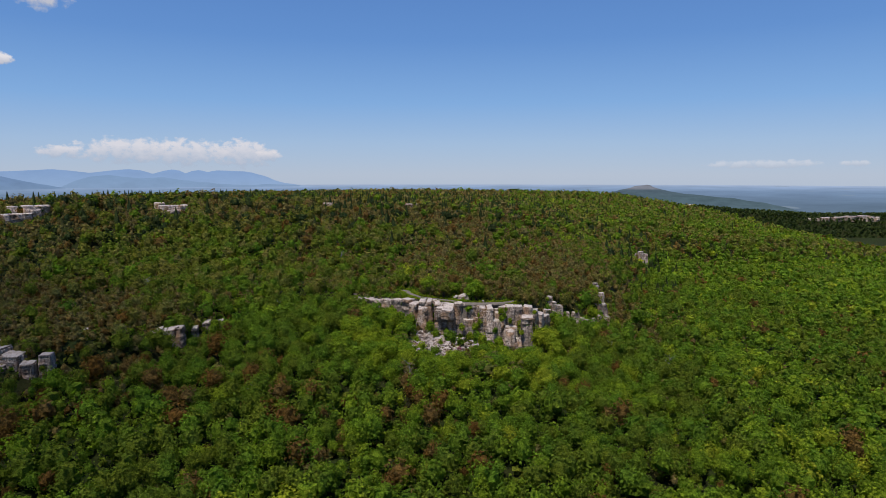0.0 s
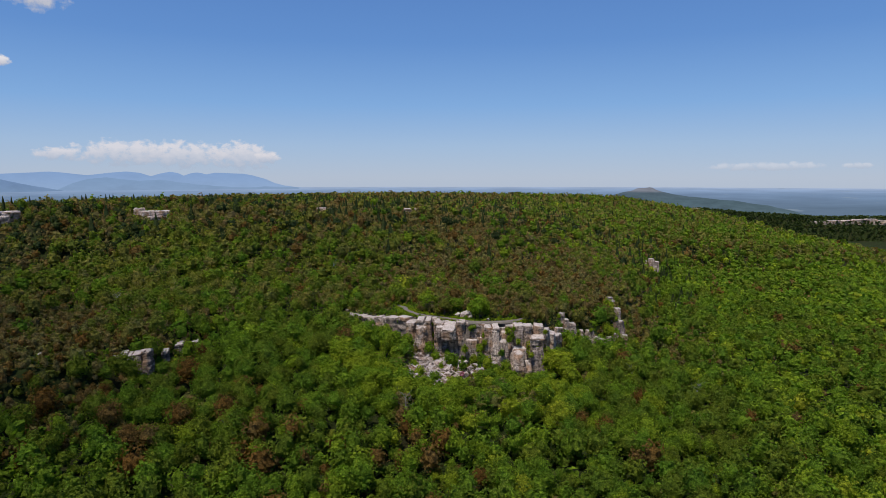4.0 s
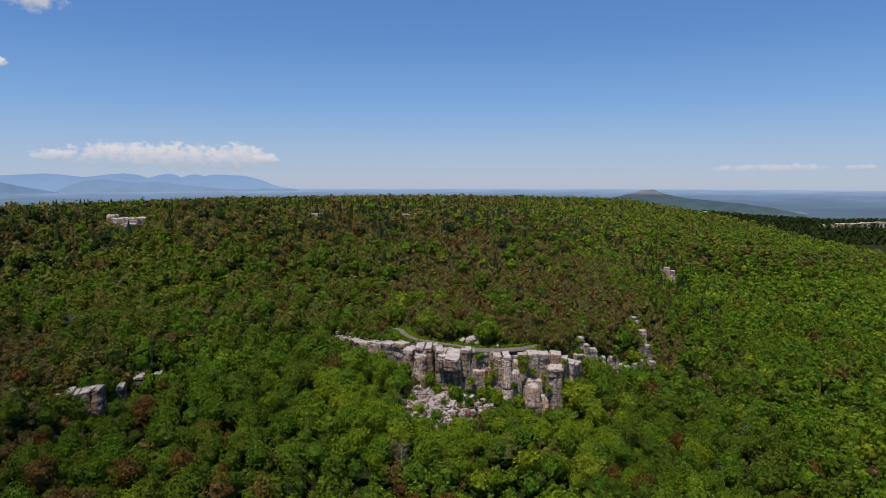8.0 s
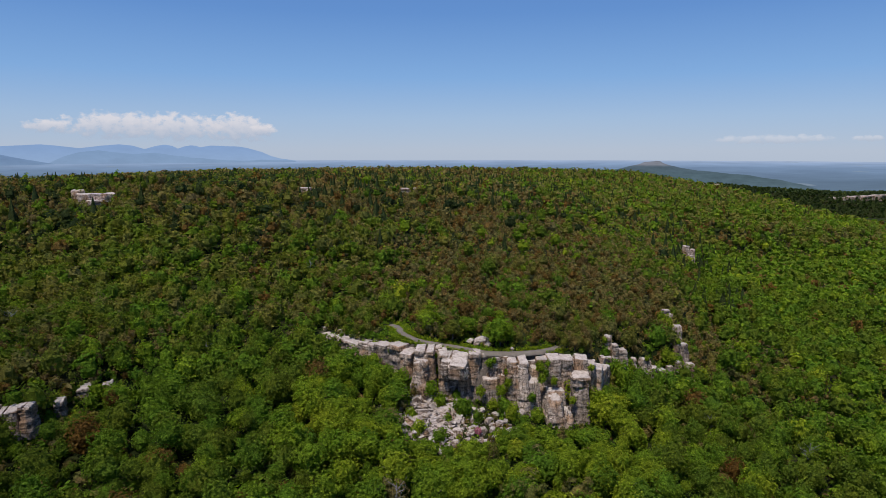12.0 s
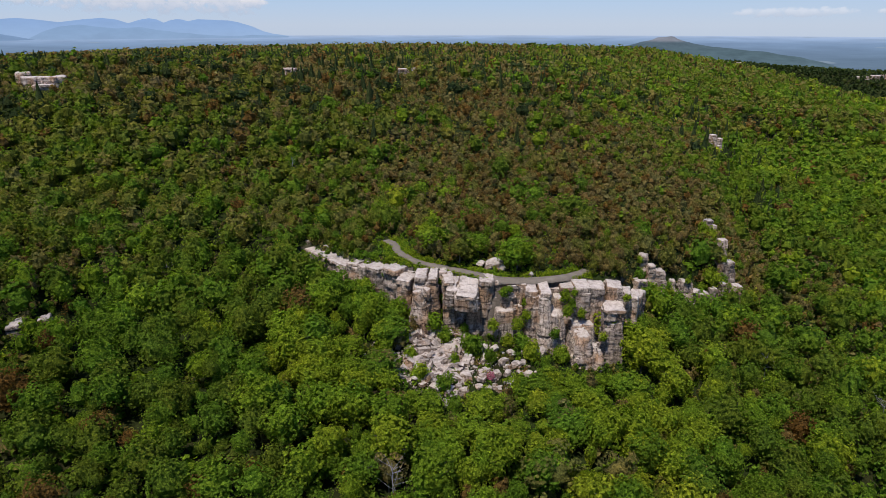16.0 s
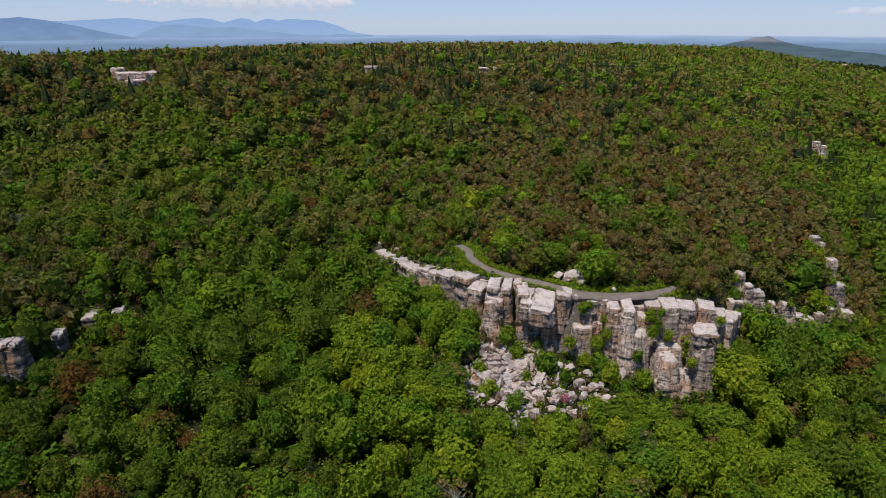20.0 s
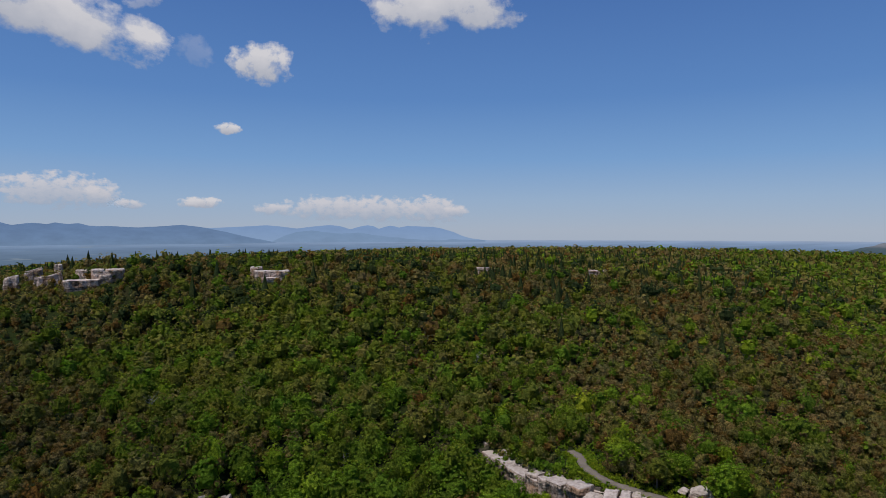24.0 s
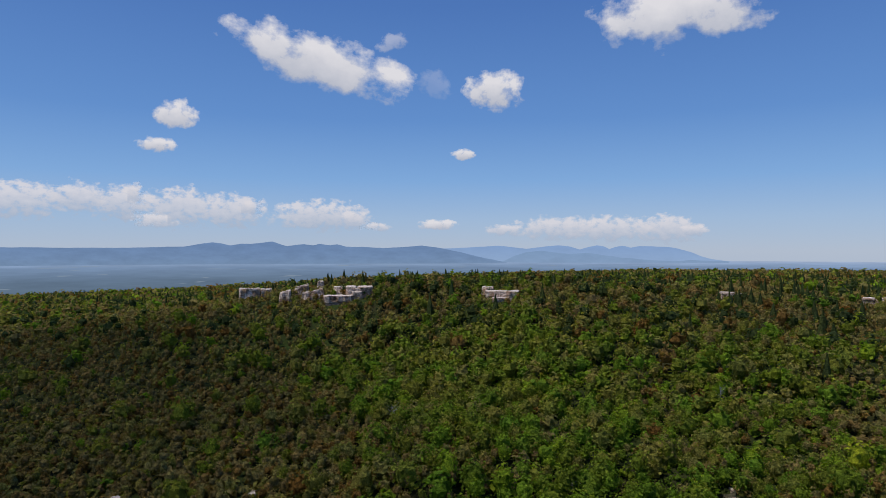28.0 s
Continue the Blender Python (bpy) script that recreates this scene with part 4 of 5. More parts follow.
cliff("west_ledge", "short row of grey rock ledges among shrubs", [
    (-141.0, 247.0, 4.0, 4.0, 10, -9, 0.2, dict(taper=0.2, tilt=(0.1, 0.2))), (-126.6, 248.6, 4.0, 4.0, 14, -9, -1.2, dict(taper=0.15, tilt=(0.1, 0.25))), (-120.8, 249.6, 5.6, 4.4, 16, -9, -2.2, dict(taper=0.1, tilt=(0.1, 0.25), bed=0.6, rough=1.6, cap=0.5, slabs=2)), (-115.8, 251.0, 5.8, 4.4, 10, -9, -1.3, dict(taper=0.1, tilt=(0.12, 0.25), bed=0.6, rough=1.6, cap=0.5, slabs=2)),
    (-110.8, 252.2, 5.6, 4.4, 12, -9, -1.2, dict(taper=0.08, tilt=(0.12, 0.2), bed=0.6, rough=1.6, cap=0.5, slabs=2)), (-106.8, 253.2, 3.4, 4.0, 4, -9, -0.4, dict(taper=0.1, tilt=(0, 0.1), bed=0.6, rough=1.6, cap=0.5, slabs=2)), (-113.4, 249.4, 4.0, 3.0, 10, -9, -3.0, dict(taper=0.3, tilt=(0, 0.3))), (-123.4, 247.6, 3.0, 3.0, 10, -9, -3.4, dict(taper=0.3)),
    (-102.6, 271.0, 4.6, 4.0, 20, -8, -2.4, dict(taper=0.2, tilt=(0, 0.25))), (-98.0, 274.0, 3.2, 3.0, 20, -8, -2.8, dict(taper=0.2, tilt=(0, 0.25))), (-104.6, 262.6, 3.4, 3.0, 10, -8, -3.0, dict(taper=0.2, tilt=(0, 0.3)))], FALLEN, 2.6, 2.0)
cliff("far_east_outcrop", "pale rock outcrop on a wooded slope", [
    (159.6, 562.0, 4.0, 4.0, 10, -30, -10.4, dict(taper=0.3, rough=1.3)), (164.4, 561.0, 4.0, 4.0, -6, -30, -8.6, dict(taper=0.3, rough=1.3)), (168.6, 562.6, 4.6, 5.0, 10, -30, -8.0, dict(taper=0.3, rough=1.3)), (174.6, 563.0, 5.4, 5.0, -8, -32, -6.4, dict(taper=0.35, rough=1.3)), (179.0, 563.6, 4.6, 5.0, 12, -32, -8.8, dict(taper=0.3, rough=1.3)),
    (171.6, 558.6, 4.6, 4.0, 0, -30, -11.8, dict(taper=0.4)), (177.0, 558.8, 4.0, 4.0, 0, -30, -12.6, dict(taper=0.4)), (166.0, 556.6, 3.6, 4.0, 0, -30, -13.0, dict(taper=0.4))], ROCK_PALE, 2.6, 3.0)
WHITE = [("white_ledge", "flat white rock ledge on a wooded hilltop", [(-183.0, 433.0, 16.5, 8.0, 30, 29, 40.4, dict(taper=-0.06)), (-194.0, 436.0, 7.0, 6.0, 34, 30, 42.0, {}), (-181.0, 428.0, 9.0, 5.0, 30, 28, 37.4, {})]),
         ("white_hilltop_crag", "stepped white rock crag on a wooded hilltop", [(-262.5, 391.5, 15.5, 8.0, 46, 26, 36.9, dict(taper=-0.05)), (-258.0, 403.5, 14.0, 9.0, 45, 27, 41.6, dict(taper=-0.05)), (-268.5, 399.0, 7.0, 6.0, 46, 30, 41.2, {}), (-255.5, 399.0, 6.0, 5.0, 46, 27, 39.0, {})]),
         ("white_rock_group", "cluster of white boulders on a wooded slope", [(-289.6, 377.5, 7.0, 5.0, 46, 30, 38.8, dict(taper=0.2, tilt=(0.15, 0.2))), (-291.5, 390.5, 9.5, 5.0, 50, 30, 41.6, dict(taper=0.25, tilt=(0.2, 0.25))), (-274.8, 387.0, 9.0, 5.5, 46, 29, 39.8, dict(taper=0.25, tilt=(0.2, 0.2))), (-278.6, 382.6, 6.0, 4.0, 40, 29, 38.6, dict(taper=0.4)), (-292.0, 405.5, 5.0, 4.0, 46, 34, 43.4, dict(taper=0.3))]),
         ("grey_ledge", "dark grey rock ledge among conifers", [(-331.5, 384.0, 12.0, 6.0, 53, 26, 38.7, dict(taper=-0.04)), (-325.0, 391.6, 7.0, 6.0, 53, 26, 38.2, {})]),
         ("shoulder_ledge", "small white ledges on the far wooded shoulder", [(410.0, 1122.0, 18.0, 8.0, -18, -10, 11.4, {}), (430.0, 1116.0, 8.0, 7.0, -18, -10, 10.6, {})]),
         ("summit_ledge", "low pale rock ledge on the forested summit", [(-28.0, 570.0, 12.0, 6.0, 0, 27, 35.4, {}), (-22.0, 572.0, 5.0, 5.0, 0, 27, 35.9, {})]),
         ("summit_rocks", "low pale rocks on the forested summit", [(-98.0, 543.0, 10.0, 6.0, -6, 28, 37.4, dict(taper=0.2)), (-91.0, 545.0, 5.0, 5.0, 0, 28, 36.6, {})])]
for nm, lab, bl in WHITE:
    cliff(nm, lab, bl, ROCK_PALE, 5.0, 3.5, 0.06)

# fallen rock under the main cliff
rng = np.random.default_rng(11)
BOULDER_MESHES = [boulder_mesh("boulder", (1, 0.8, 0.66), 50 + k, FALLEN, 14) for k in range(9)]
SLAB_MESHES = []
for k in range(6):
    a_, b_, h_ = rng.uniform(0.8, 1.1), rng.uniform(0.45, 0.8), rng.uniform(0.2, 0.5)
    SLAB_MESHES.append(block_mesh("rock_slab", np.array([(-a_, -b_), (a_, -b_), (a_, b_), (-a_, b_)]), -h_, h_, np.zeros(2), rng, FALLEN, 2))


def loose_rock(name, me, x, y, size, label, group="", sink=0.3, turn=None, z=None, spread=0.25):
    ob = new(name, me)
    zz = float(ground_z(np.array([x]), np.array([y]))[0]) if z is None else z
    ob.matrix_basis = Matrix.LocRotScale((x, y, zz + size * sink), Euler((rng.normal(0, spread), rng.normal(0, spread), turn if turn is not None else rng.uniform(0, 6.28))), (size,) * 3)
    return tagged(ob, label, "boulder", group)


for k in range(300):
    t = rng.uniform(0, 1)
    x, y = -5.0 + rng.normal(0, 3.8) - 2.0 * t, 282.5 - 17.5 * t + rng.normal(0, 1.0)
    slab = rng.random() < 0.86
    loose_rock("rock_slab" if slab else "boulder", (SLAB_MESHES if slab else BOULDER_MESHES)[k % 5], x, y, rng.choice((0.5, 0.7, 0.9, 1.2, 1.6)) * rng.uniform(0.8, 1.15), "angular pale grey block in a fallen rock heap", "fallen rocks under the cliff", rng.uniform(0.3, 0.7), spread=0.5)
loose_rock("rock_slab", SLAB_MESHES[2], -8.3, 274.8, 2.3, "big flat white slab lying on the fallen rocks", "fallen rocks under the cliff", 0.5, 0.3)
for x, y, s in [(-3, 267, 2.0), (1.0, 266.5, 2.2), (-6.5, 267, 1.6), (8.0, 267.5, 1.9), (10, 272, 2.1), (13, 271, 1.8), (5.5, 269, 1.5), (4, 264, 1.2), (15.5, 268, 1.6), (8, 276, 2.2), (12, 275.5, 1.7), (-15, 276, 1.5), (19, 276, 2.4), (-4.5, 263.5, 1.7), (0.5, 262.0, 1.9), (3.0, 260.5, 1.3), (10.8, 263.0, 1.6), (-16.5, 279, 1.6), (-14.0, 280.5, 1.3)]:
    loose_rock("boulder", BOULDER_MESHES[int(s * 10) % 9], x, y, s, "large rounded grey boulder lying below the cliff", "fallen rocks under the cliff")
for k in range(80):
    loose_rock("rock_slab" if k % 3 else "boulder", (SLAB_MESHES if k % 3 else BOULDER_MESHES)[k % 6], rng.uniform(-6, 22), rng.uniform(257, 279), rng.uniform(0.5, 1.6), "grey boulder among shrubs below the cliff", "fallen rocks under the cliff")
loose_rock("boulder", BOULDER_MESHES[6], 8.8, 291.8, 3.3, "big pale split boulder beside the gravel road", sink=0.2, turn=0.9, spread=0.1)
loose_rock("boulder", BOULDER_MESHES[5], 10.6, 290.4, 1.7, "pale half of a split boulder beside the gravel road", sink=0.4)
loose_rock("boulder", BOULDER_MESHES[4], 5.4, 291.8, 1.9, "brown-stained boulder beside the gravel road", sink=0.4)
loose_rock("boulder", BOULDER_MESHES[1], 17.9, 286.9, 1.0, "small white boulder on the road's verge", sink=0.4)
loose_rock("rock_slab", SLAB_MESHES[0], -7.3, 307.2, 2.4, "flat pale rock in the shrubs behind the road", sink=0.6)
loose_rock("boulder", BOULDER_MESHES[7], 0.2, 304.0, 1.5, "brown rock in the shrubs behind the road", sink=0.5)

# ---- the gravel carriage road ----
ROAD = np.array([(-20.5, 312), (-17.6, 307), (-16.6, 302.3), (-14.4, 298.6), (-10.7, 294.6), (-5, 291.6), (1.9, 288.4), (6.4, 286.2), (11.1, 284.6), (17.8, 284.8), (25, 287.0), (29.5, 289.6), (32.8, 292.4)], float)


def smooth_line(p, n=10):
    p = np.vstack([2 * p[0] - p[1], p, 2 * p[-1] - p[-2]])
    out = []
    for i in range(1, len(p) - 2):
        a, b, c, d = p[i - 1 : i + 3]
        for t in np.arange(n) / n:
            out.append(0.5 * (2 * b + (c - a) * t + (2 * a - 5 * b + 4 * c - d) * t * t + (3 * b - a - 3 * c + d) * t**3))
    return np.array(out + [p[-2]])


road = smooth_line(ROAD)
tg = np.gradient(road, axis=0)
tg /= np.linalg.norm(tg, axis=1)[:, None]
nrm = np.stack([-tg[:, 1], tg[:, 0]], -1)
rv, rf = [], []
cross = [-1.5, -1.2, -0.6, 0, 0.6, 1.2, 1.5]
zc = ground_z(road[:, 0], road[:, 1])
for p, nn, z in zip(road, nrm, zc):
    for c in cross:
        wob = 0.12 * math.sin(p[0] * 1.7 + c) if abs(c) > 1.1 else 0
        rv.append((*(p + nn * (c + wob)), z + 0.34 - (0.8 if abs(c) > 1.4 else 0.03 * c * c)))
m_ = len(cross)
for i in range(len(road) - 1):
    rf += [(i * m_ + j, i * m_ + j + 1, (i + 1) * m_ + j + 1, (i + 1) * m_ + j) for j in range(m_ - 1)]
tagged(new("road", mesh_np("road", rv, rf, GRAVEL, smooth=True)), "narrow grey gravel carriage road along the cliff top", "road", kind="structure")

# ---- the forest ----
def crown_proto(seed, leaves, leaf, lobes=16, kind="broad", core=None):
    """Leaf sprays (rhombs) of one crown of radius 1, gathered in lobes; returns (n, 4, 3)."""
    r = np.random.default_rng(seed)
    if kind == "broad":
        d = r.normal(0, 1, (lobes, 3))
        d[:, 2] = d[:, 2] * 0.9 + 0.25
        d /= np.linalg.norm(d, axis=1)[:, None]
        cen, rad = d * r.uniform(0.45, 0.72, (lobes, 1)) * (1, 1, 1.1), r.uniform(0.24, 0.42, lobes)
    elif kind == "pine":
        a, h = r.uniform(0, 6.28, lobes), r.uniform(-0.8, 0.9, lobes)
        q = r.uniform(0.25, 0.8, lobes) * np.clip(1.05 - 0.6 * h, 0.2, 1.1)
        cen, rad = np.stack([q * np.cos(a), q * np.sin(a), h], -1), r.uniform(0.2, 0.36, lobes)
    else:
        a, h = r.uniform(0, 6.28, lobes), r.uniform(-1.0, 1.9, lobes)
        q = 0.75 * (1.95 - h) / 2.9
        cen, rad = np.stack([q * np.cos(a), q * np.sin(a), h], -1), np.clip(0.32 * (2.1 - h) / 2.4, 0.06, 1)
    if kind == "broad":
        # a full, lumpy dome: every lobe pushes the surface out round its own direction
        ldir = cen / np.linalg.norm(cen, axis=1)[:, None]

        def lumpy(v):
            k = np.exp(-(1 - v @ ldir.T) / 0.07)
            return 0.60 + 0.36 * k.max(1), k.argmax(1)

        n = r.normal(0, 1, (leaves, 3)) + (0, 0, 0.25)
        n /= np.linalg.norm(n, axis=1)[:, None]
        rr, own = lumpy(n)
        p = n * (rr * r.uniform(0.86, 1.08, leaves))[:, None] * (1, 1, 1.1)
        n = p - ldir[own] * 0.55
        n /= np.linalg.norm(n, axis=1)[:, None]
        n = n + (0, 0, 0.2)
    else:
        pick = r.choice(lobes, leaves, p=rad**2 / (rad**2).sum())
        c = cen[pick]
        n = r.normal(0, 1, (leaves, 3))
        n /= np.linalg.norm(n, axis=1)[:, None]
        n = n + 0.9 * c / (np.linalg.norm(c, axis=1)[:, None] + 0.2) + (0, 0, 0.35)
        n /= np.linalg.norm(n, axis=1)[:, None]
        p = c + n * (rad[pick] * r.uniform(0.72, 1.08, leaves))[:, None]
    n = n + r.normal(0, 0.30, (leaves, 3))
    n /= np.linalg.norm(n, axis=1)[:, None]
    t = np.cross(n, r.normal(0, 1, (leaves, 3)))
    t /= np.linalg.norm(t, axis=1)[:, None]
    b = np.cross(n, t)
    s = (leaf * r.uniform(0.65, 1.35, leaves))[:, None]
    droop = n * s * 0.25
    quads = np.stack([p + t * s - droop, p + b * s * 0.8, p - t * s - droop, p - b * s * 0.8], 1)
    if not core:
        return quads
    # the inner mass of leaves, lumpy and open below
    na, nh = core
    ang, lat = np.arange(na + 1) * 6.2832 / na, np.linspace(-0.75, 1.5, nh + 1)
    rr = r.uniform(0.84, 1.12, (nh + 1, na + 1))
    if kind == "broad":
        v = np.stack([np.cos(lat)[:, None] * np.cos(ang), np.cos(lat)[:, None] * np.sin(ang), np.sin(lat)[:, None] + ang * 0], -1).reshape(-1, 3)
        rr *= lumpy(v)[0].reshape(rr.shape) * 0.70
    else:
        rr *= 0.56 if kind == "pine" else 0.36
    rr[:, -1] = rr[:, 0]
    gx = rr * np.cos(lat)[:, None] * np.cos(ang)
    gy = rr * np.cos(lat)[:, None] * np.sin(ang)
    gz = rr * np.sin(lat)[:, None] * (1.1 if kind != "spire" else 2.0)
    if kind == "spire":
        hh = np.linspace(-1.0, 1.9, nh + 1)[:, None]
        taper = 0.85 * (2.05 - hh) / 2.9 * rr / rr.mean()
        gx, gy, gz = taper * np.cos(ang), taper * np.sin(ang), hh + 0 * ang
    grid = np.stack([gx, gy, gz], -1)
    inner = np.stack([grid[:-1, :-1], grid[:-1, 1:], grid[1:, 1:], grid[1:, :-1]], 2).reshape(-1, 4, 3)
    return np.concatenate([quads, inner])


def brownness(x, y):
    """How much of the wood is brown pitch pine and late-leafing scrub."""
    def blob(cx, cy, rx, ry):
        return np.exp(-(((x - cx) / rx) ** 2 + ((y - cy) / ry) ** 2) ** 1.5)

    b = 0.03 + 1.15 * blob(46, 376, 86, 92) + 0.6 * blob(-340, 330, 130, 110) + 2.2 * blob(-228, 252, 102, 62) + 0.3 * blob(-250, 330, 80, 50) + 0.12 * blob(-135, 340, 60, 60)
    b = b + np.where((y > 450) & (y - 0.35 * np.abs(x) > 400), 0.32, 0) + 0.5 * np.clip((np.hypot(x, y - 147) - 280) / 60, 0, 1) * np.clip((190 - x) / 160, 0, 1) + np.where((y > 375) & (x < -60), 0.12, 0)
    return np.clip(b * (0.15 + 1.6 * fbm(x, y, 77, 30.0)), 0, 0.95)


def near_line(x, y, line):
    best = np.full(x.shape, 1e9)
    for (ax, ay), (bx, by) in zip(line[:-1], line[1:]):
        dx, dy = bx - ax, by - ay
        t = np.clip(((x - ax) * dx + (y - ay) * dy) / (dx * dx + dy * dy), 0, 1)
        best = np.minimum(best, np.hypot(x - ax - t * dx, y - ay - t * dy))
    return best


CLEAR = [(-257, 385, 8), (-251, 396, 7), (-270, 382, 3.4), (-286, 373, 2.8), (-287, 385, 3.4), (-289, 402, 3), (-266, 392, 4), (-323, 381, 7), (-180, 425, 8), (-190, 429, 5), (406, 1112, 16), (426, 1108, 12), (-28, 565, 9), (-97, 538, 9), (174, 555, 8), (164, 555, 7), (170, 547, 6), (178, 548, 6), 
         (-153, 210.5, 7), (-144, 208.5, 6), (-119.5, 248.5, 2.8), (-114, 249.5, 2.8), (-108.5, 250.8, 2.8), (-126, 247, 3), (-140.5, 244, 4.2), (-102, 268.5, 3.2), (-104, 260.5, 2.8), (53, 303, 4), (65, 306, 4), (79, 311, 4.5), (80, 319, 4),
         (79, 329, 3), (8.0, 290, 3), (-7, 305, 2.6), (0, 302, 1.5),
         (-19, 299, 5), (-21.5, 304, 4), (-16, 295.5, 4), (-25, 302, 4), (-12, 293, 3)]


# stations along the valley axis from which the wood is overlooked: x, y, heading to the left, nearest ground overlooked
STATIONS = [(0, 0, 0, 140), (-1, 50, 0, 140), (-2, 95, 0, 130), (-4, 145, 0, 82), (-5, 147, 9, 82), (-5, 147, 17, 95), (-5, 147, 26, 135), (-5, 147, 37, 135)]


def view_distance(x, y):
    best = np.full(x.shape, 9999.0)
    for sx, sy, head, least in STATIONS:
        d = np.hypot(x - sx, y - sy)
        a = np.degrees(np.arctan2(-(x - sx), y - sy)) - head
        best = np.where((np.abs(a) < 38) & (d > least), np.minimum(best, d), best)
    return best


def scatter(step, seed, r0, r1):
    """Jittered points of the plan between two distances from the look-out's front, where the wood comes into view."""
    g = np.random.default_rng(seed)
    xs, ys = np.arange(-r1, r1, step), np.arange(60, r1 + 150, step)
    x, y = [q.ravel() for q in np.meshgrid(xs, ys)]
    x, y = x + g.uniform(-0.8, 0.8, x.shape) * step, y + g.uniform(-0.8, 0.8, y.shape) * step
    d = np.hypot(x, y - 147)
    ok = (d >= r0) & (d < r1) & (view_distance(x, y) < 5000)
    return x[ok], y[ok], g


def wood(step, seed, r0, r1, brown_wood):
    x, y, g = scatter(step, seed, r0, r1)
    s, soft = edge_side(x, y)
    ok = np.ones(x.shape, bool)
    main = (x > -50) & (x < 50) & (y > 255) & (y < 335)
    ok &= ~(main & (s > -2.4) & (s < 1.8))
    ok &= near_line(x, y, ROAD) > 3.0
    ok &= ~((x > -14) & (x < 41) & (s > -1) & (s < 3.4))
    ok &= ((x - 1) / 18) ** 2 + ((y - 269) / 12.5) ** 2 > 1
    ok &= ((x - 30) / 13) ** 2 + ((y - 275) / 7.5) ** 2 > 1
    for cx, cy, cr in CLEAR:
        ok &= np.hypot(x - cx, y - cy) > cr
    b = brownness(x, y)
    is_brown = g.random(x.shape) < b
    ok &= is_brown if brown_wood else (g.random(x.shape) > b * 0.97)
    x, y, s = x[ok], y[ok], s[ok]
    n = len(x)
    z = ground_z(x, y)
    if brown_wood:
        R = g.uniform(1.35, 2.35, n) * (step / 3.2)
        H = np.maximum(g.uniform(3.4, 5.6, n), R * 1.9)
        tint = np.clip(g.normal(0.13, 0.07, n) + 0.1 * (fbm(x, y, 3, 40) - 0.5), 0.03, 0.3)
        kind = np.where(g.random(n) < 0.7, 1, 0)
    else:
        R = (2.5 + 2.9 * g.random(n) ** 1.3) * (step / 5.6) * 1.08
        H = (8.0 + 1.2 * (R - 3) / (step / 5.6) + g.normal(0, 0.8, n)) * np.where((s > 0) & (s < 60), 0.75, 1.0) * np.where((np.hypot((x - 8) / 34, (y - 266) / 26) < 1) & (s < 0), 0.72, 1.0)
        crag = sum(np.exp(-(((x - cx) ** 2 + (y - cy) ** 2) / 26.0**2)) for cx, cy in ((-250, 380), (-278, 374), (-318, 378), (-180, 420)))
        H = H * (1 - 0.5 * np.clip(crag, 0, 1))
        R = R * (1 - 0.3 * np.clip(crag, 0, 1))
        tint = np.clip(np.where(s > 0, 0.47, 0.54) - np.where(s > 0, 0.11, 0.19) * np.clip((-x - 15) / 55, 0, 1) + np.where((s < 0) & (x > -40) & (x < 70), np.where(x > 0, 0.05, 0.03), 0) - 0.07 * np.clip((x - 40) / 80, 0, 1) + 0.50 * (fbm(x, y, 9, 45) - 0.5) + g.normal(0, 0.14, n), np.where(s > 0, 0.24, 0.34), 0.92)
        tint = np.where(g.random(n) < np.where((s < 0) & (y < 262), 0.14, 0.06) * np.clip(fbm(x, y, 14, 30) * 2.4 - 0.6, 0, 1.4), g.uniform(0.0, 0.05, n), tint)
        tint = np.where((s > 0) & (g.random(n) < np.where(x < -20, 0.34, 0.12) + 0.5 * fbm(x, y, 52, 34)), g.uniform(0.19, 0.38, n), tint)
        crest, pick = (s > 0) & (np.hypot(x, y - 147) > g.uniform(270, 340, n)) & (x < g.uniform(10, 210, n)), g.random(n)
        tint = np.where(crest & (pick < 0.32), g.uniform(0.0, 0.2, n), np.where(crest & (pick > 0.74), 0.985, tint))
        kind = np.zeros(n)
    # dark hemlocks and spruces: clusters on the eastern slope, scattered along the summit
    far = np.hypot(x, y - 147)
    dark = 0.25 * np.exp(-(((x - 154) / 15) ** 2 + ((y - 466) / 32) ** 2)) + 0.2 * np.exp(-(((x - 178) / 15) ** 2 + ((y - 545) / 28) ** 2)) + 0.2 * np.exp(-(((x - 186) / 30) ** 2 + ((y - 600) / 45) ** 2))
    dark = dark + np.where((s > 80) & (y > 400), np.where(far > 420, 0.08, 0.012), 0)
    spire = g.random(n) < dark
    kind = np.where(spire, 2, kind)
    R = np.where(spire, g.uniform(2.2, 3.2, n), R)
    H = np.where(spire, g.uniform(9.5, 13.0, n), H)
    tint = np.where(spire, 0.985, tint)
    return np.stack([x, y, z, R, H, tint, kind, g.uniform(0, 6.28, n)], 1)


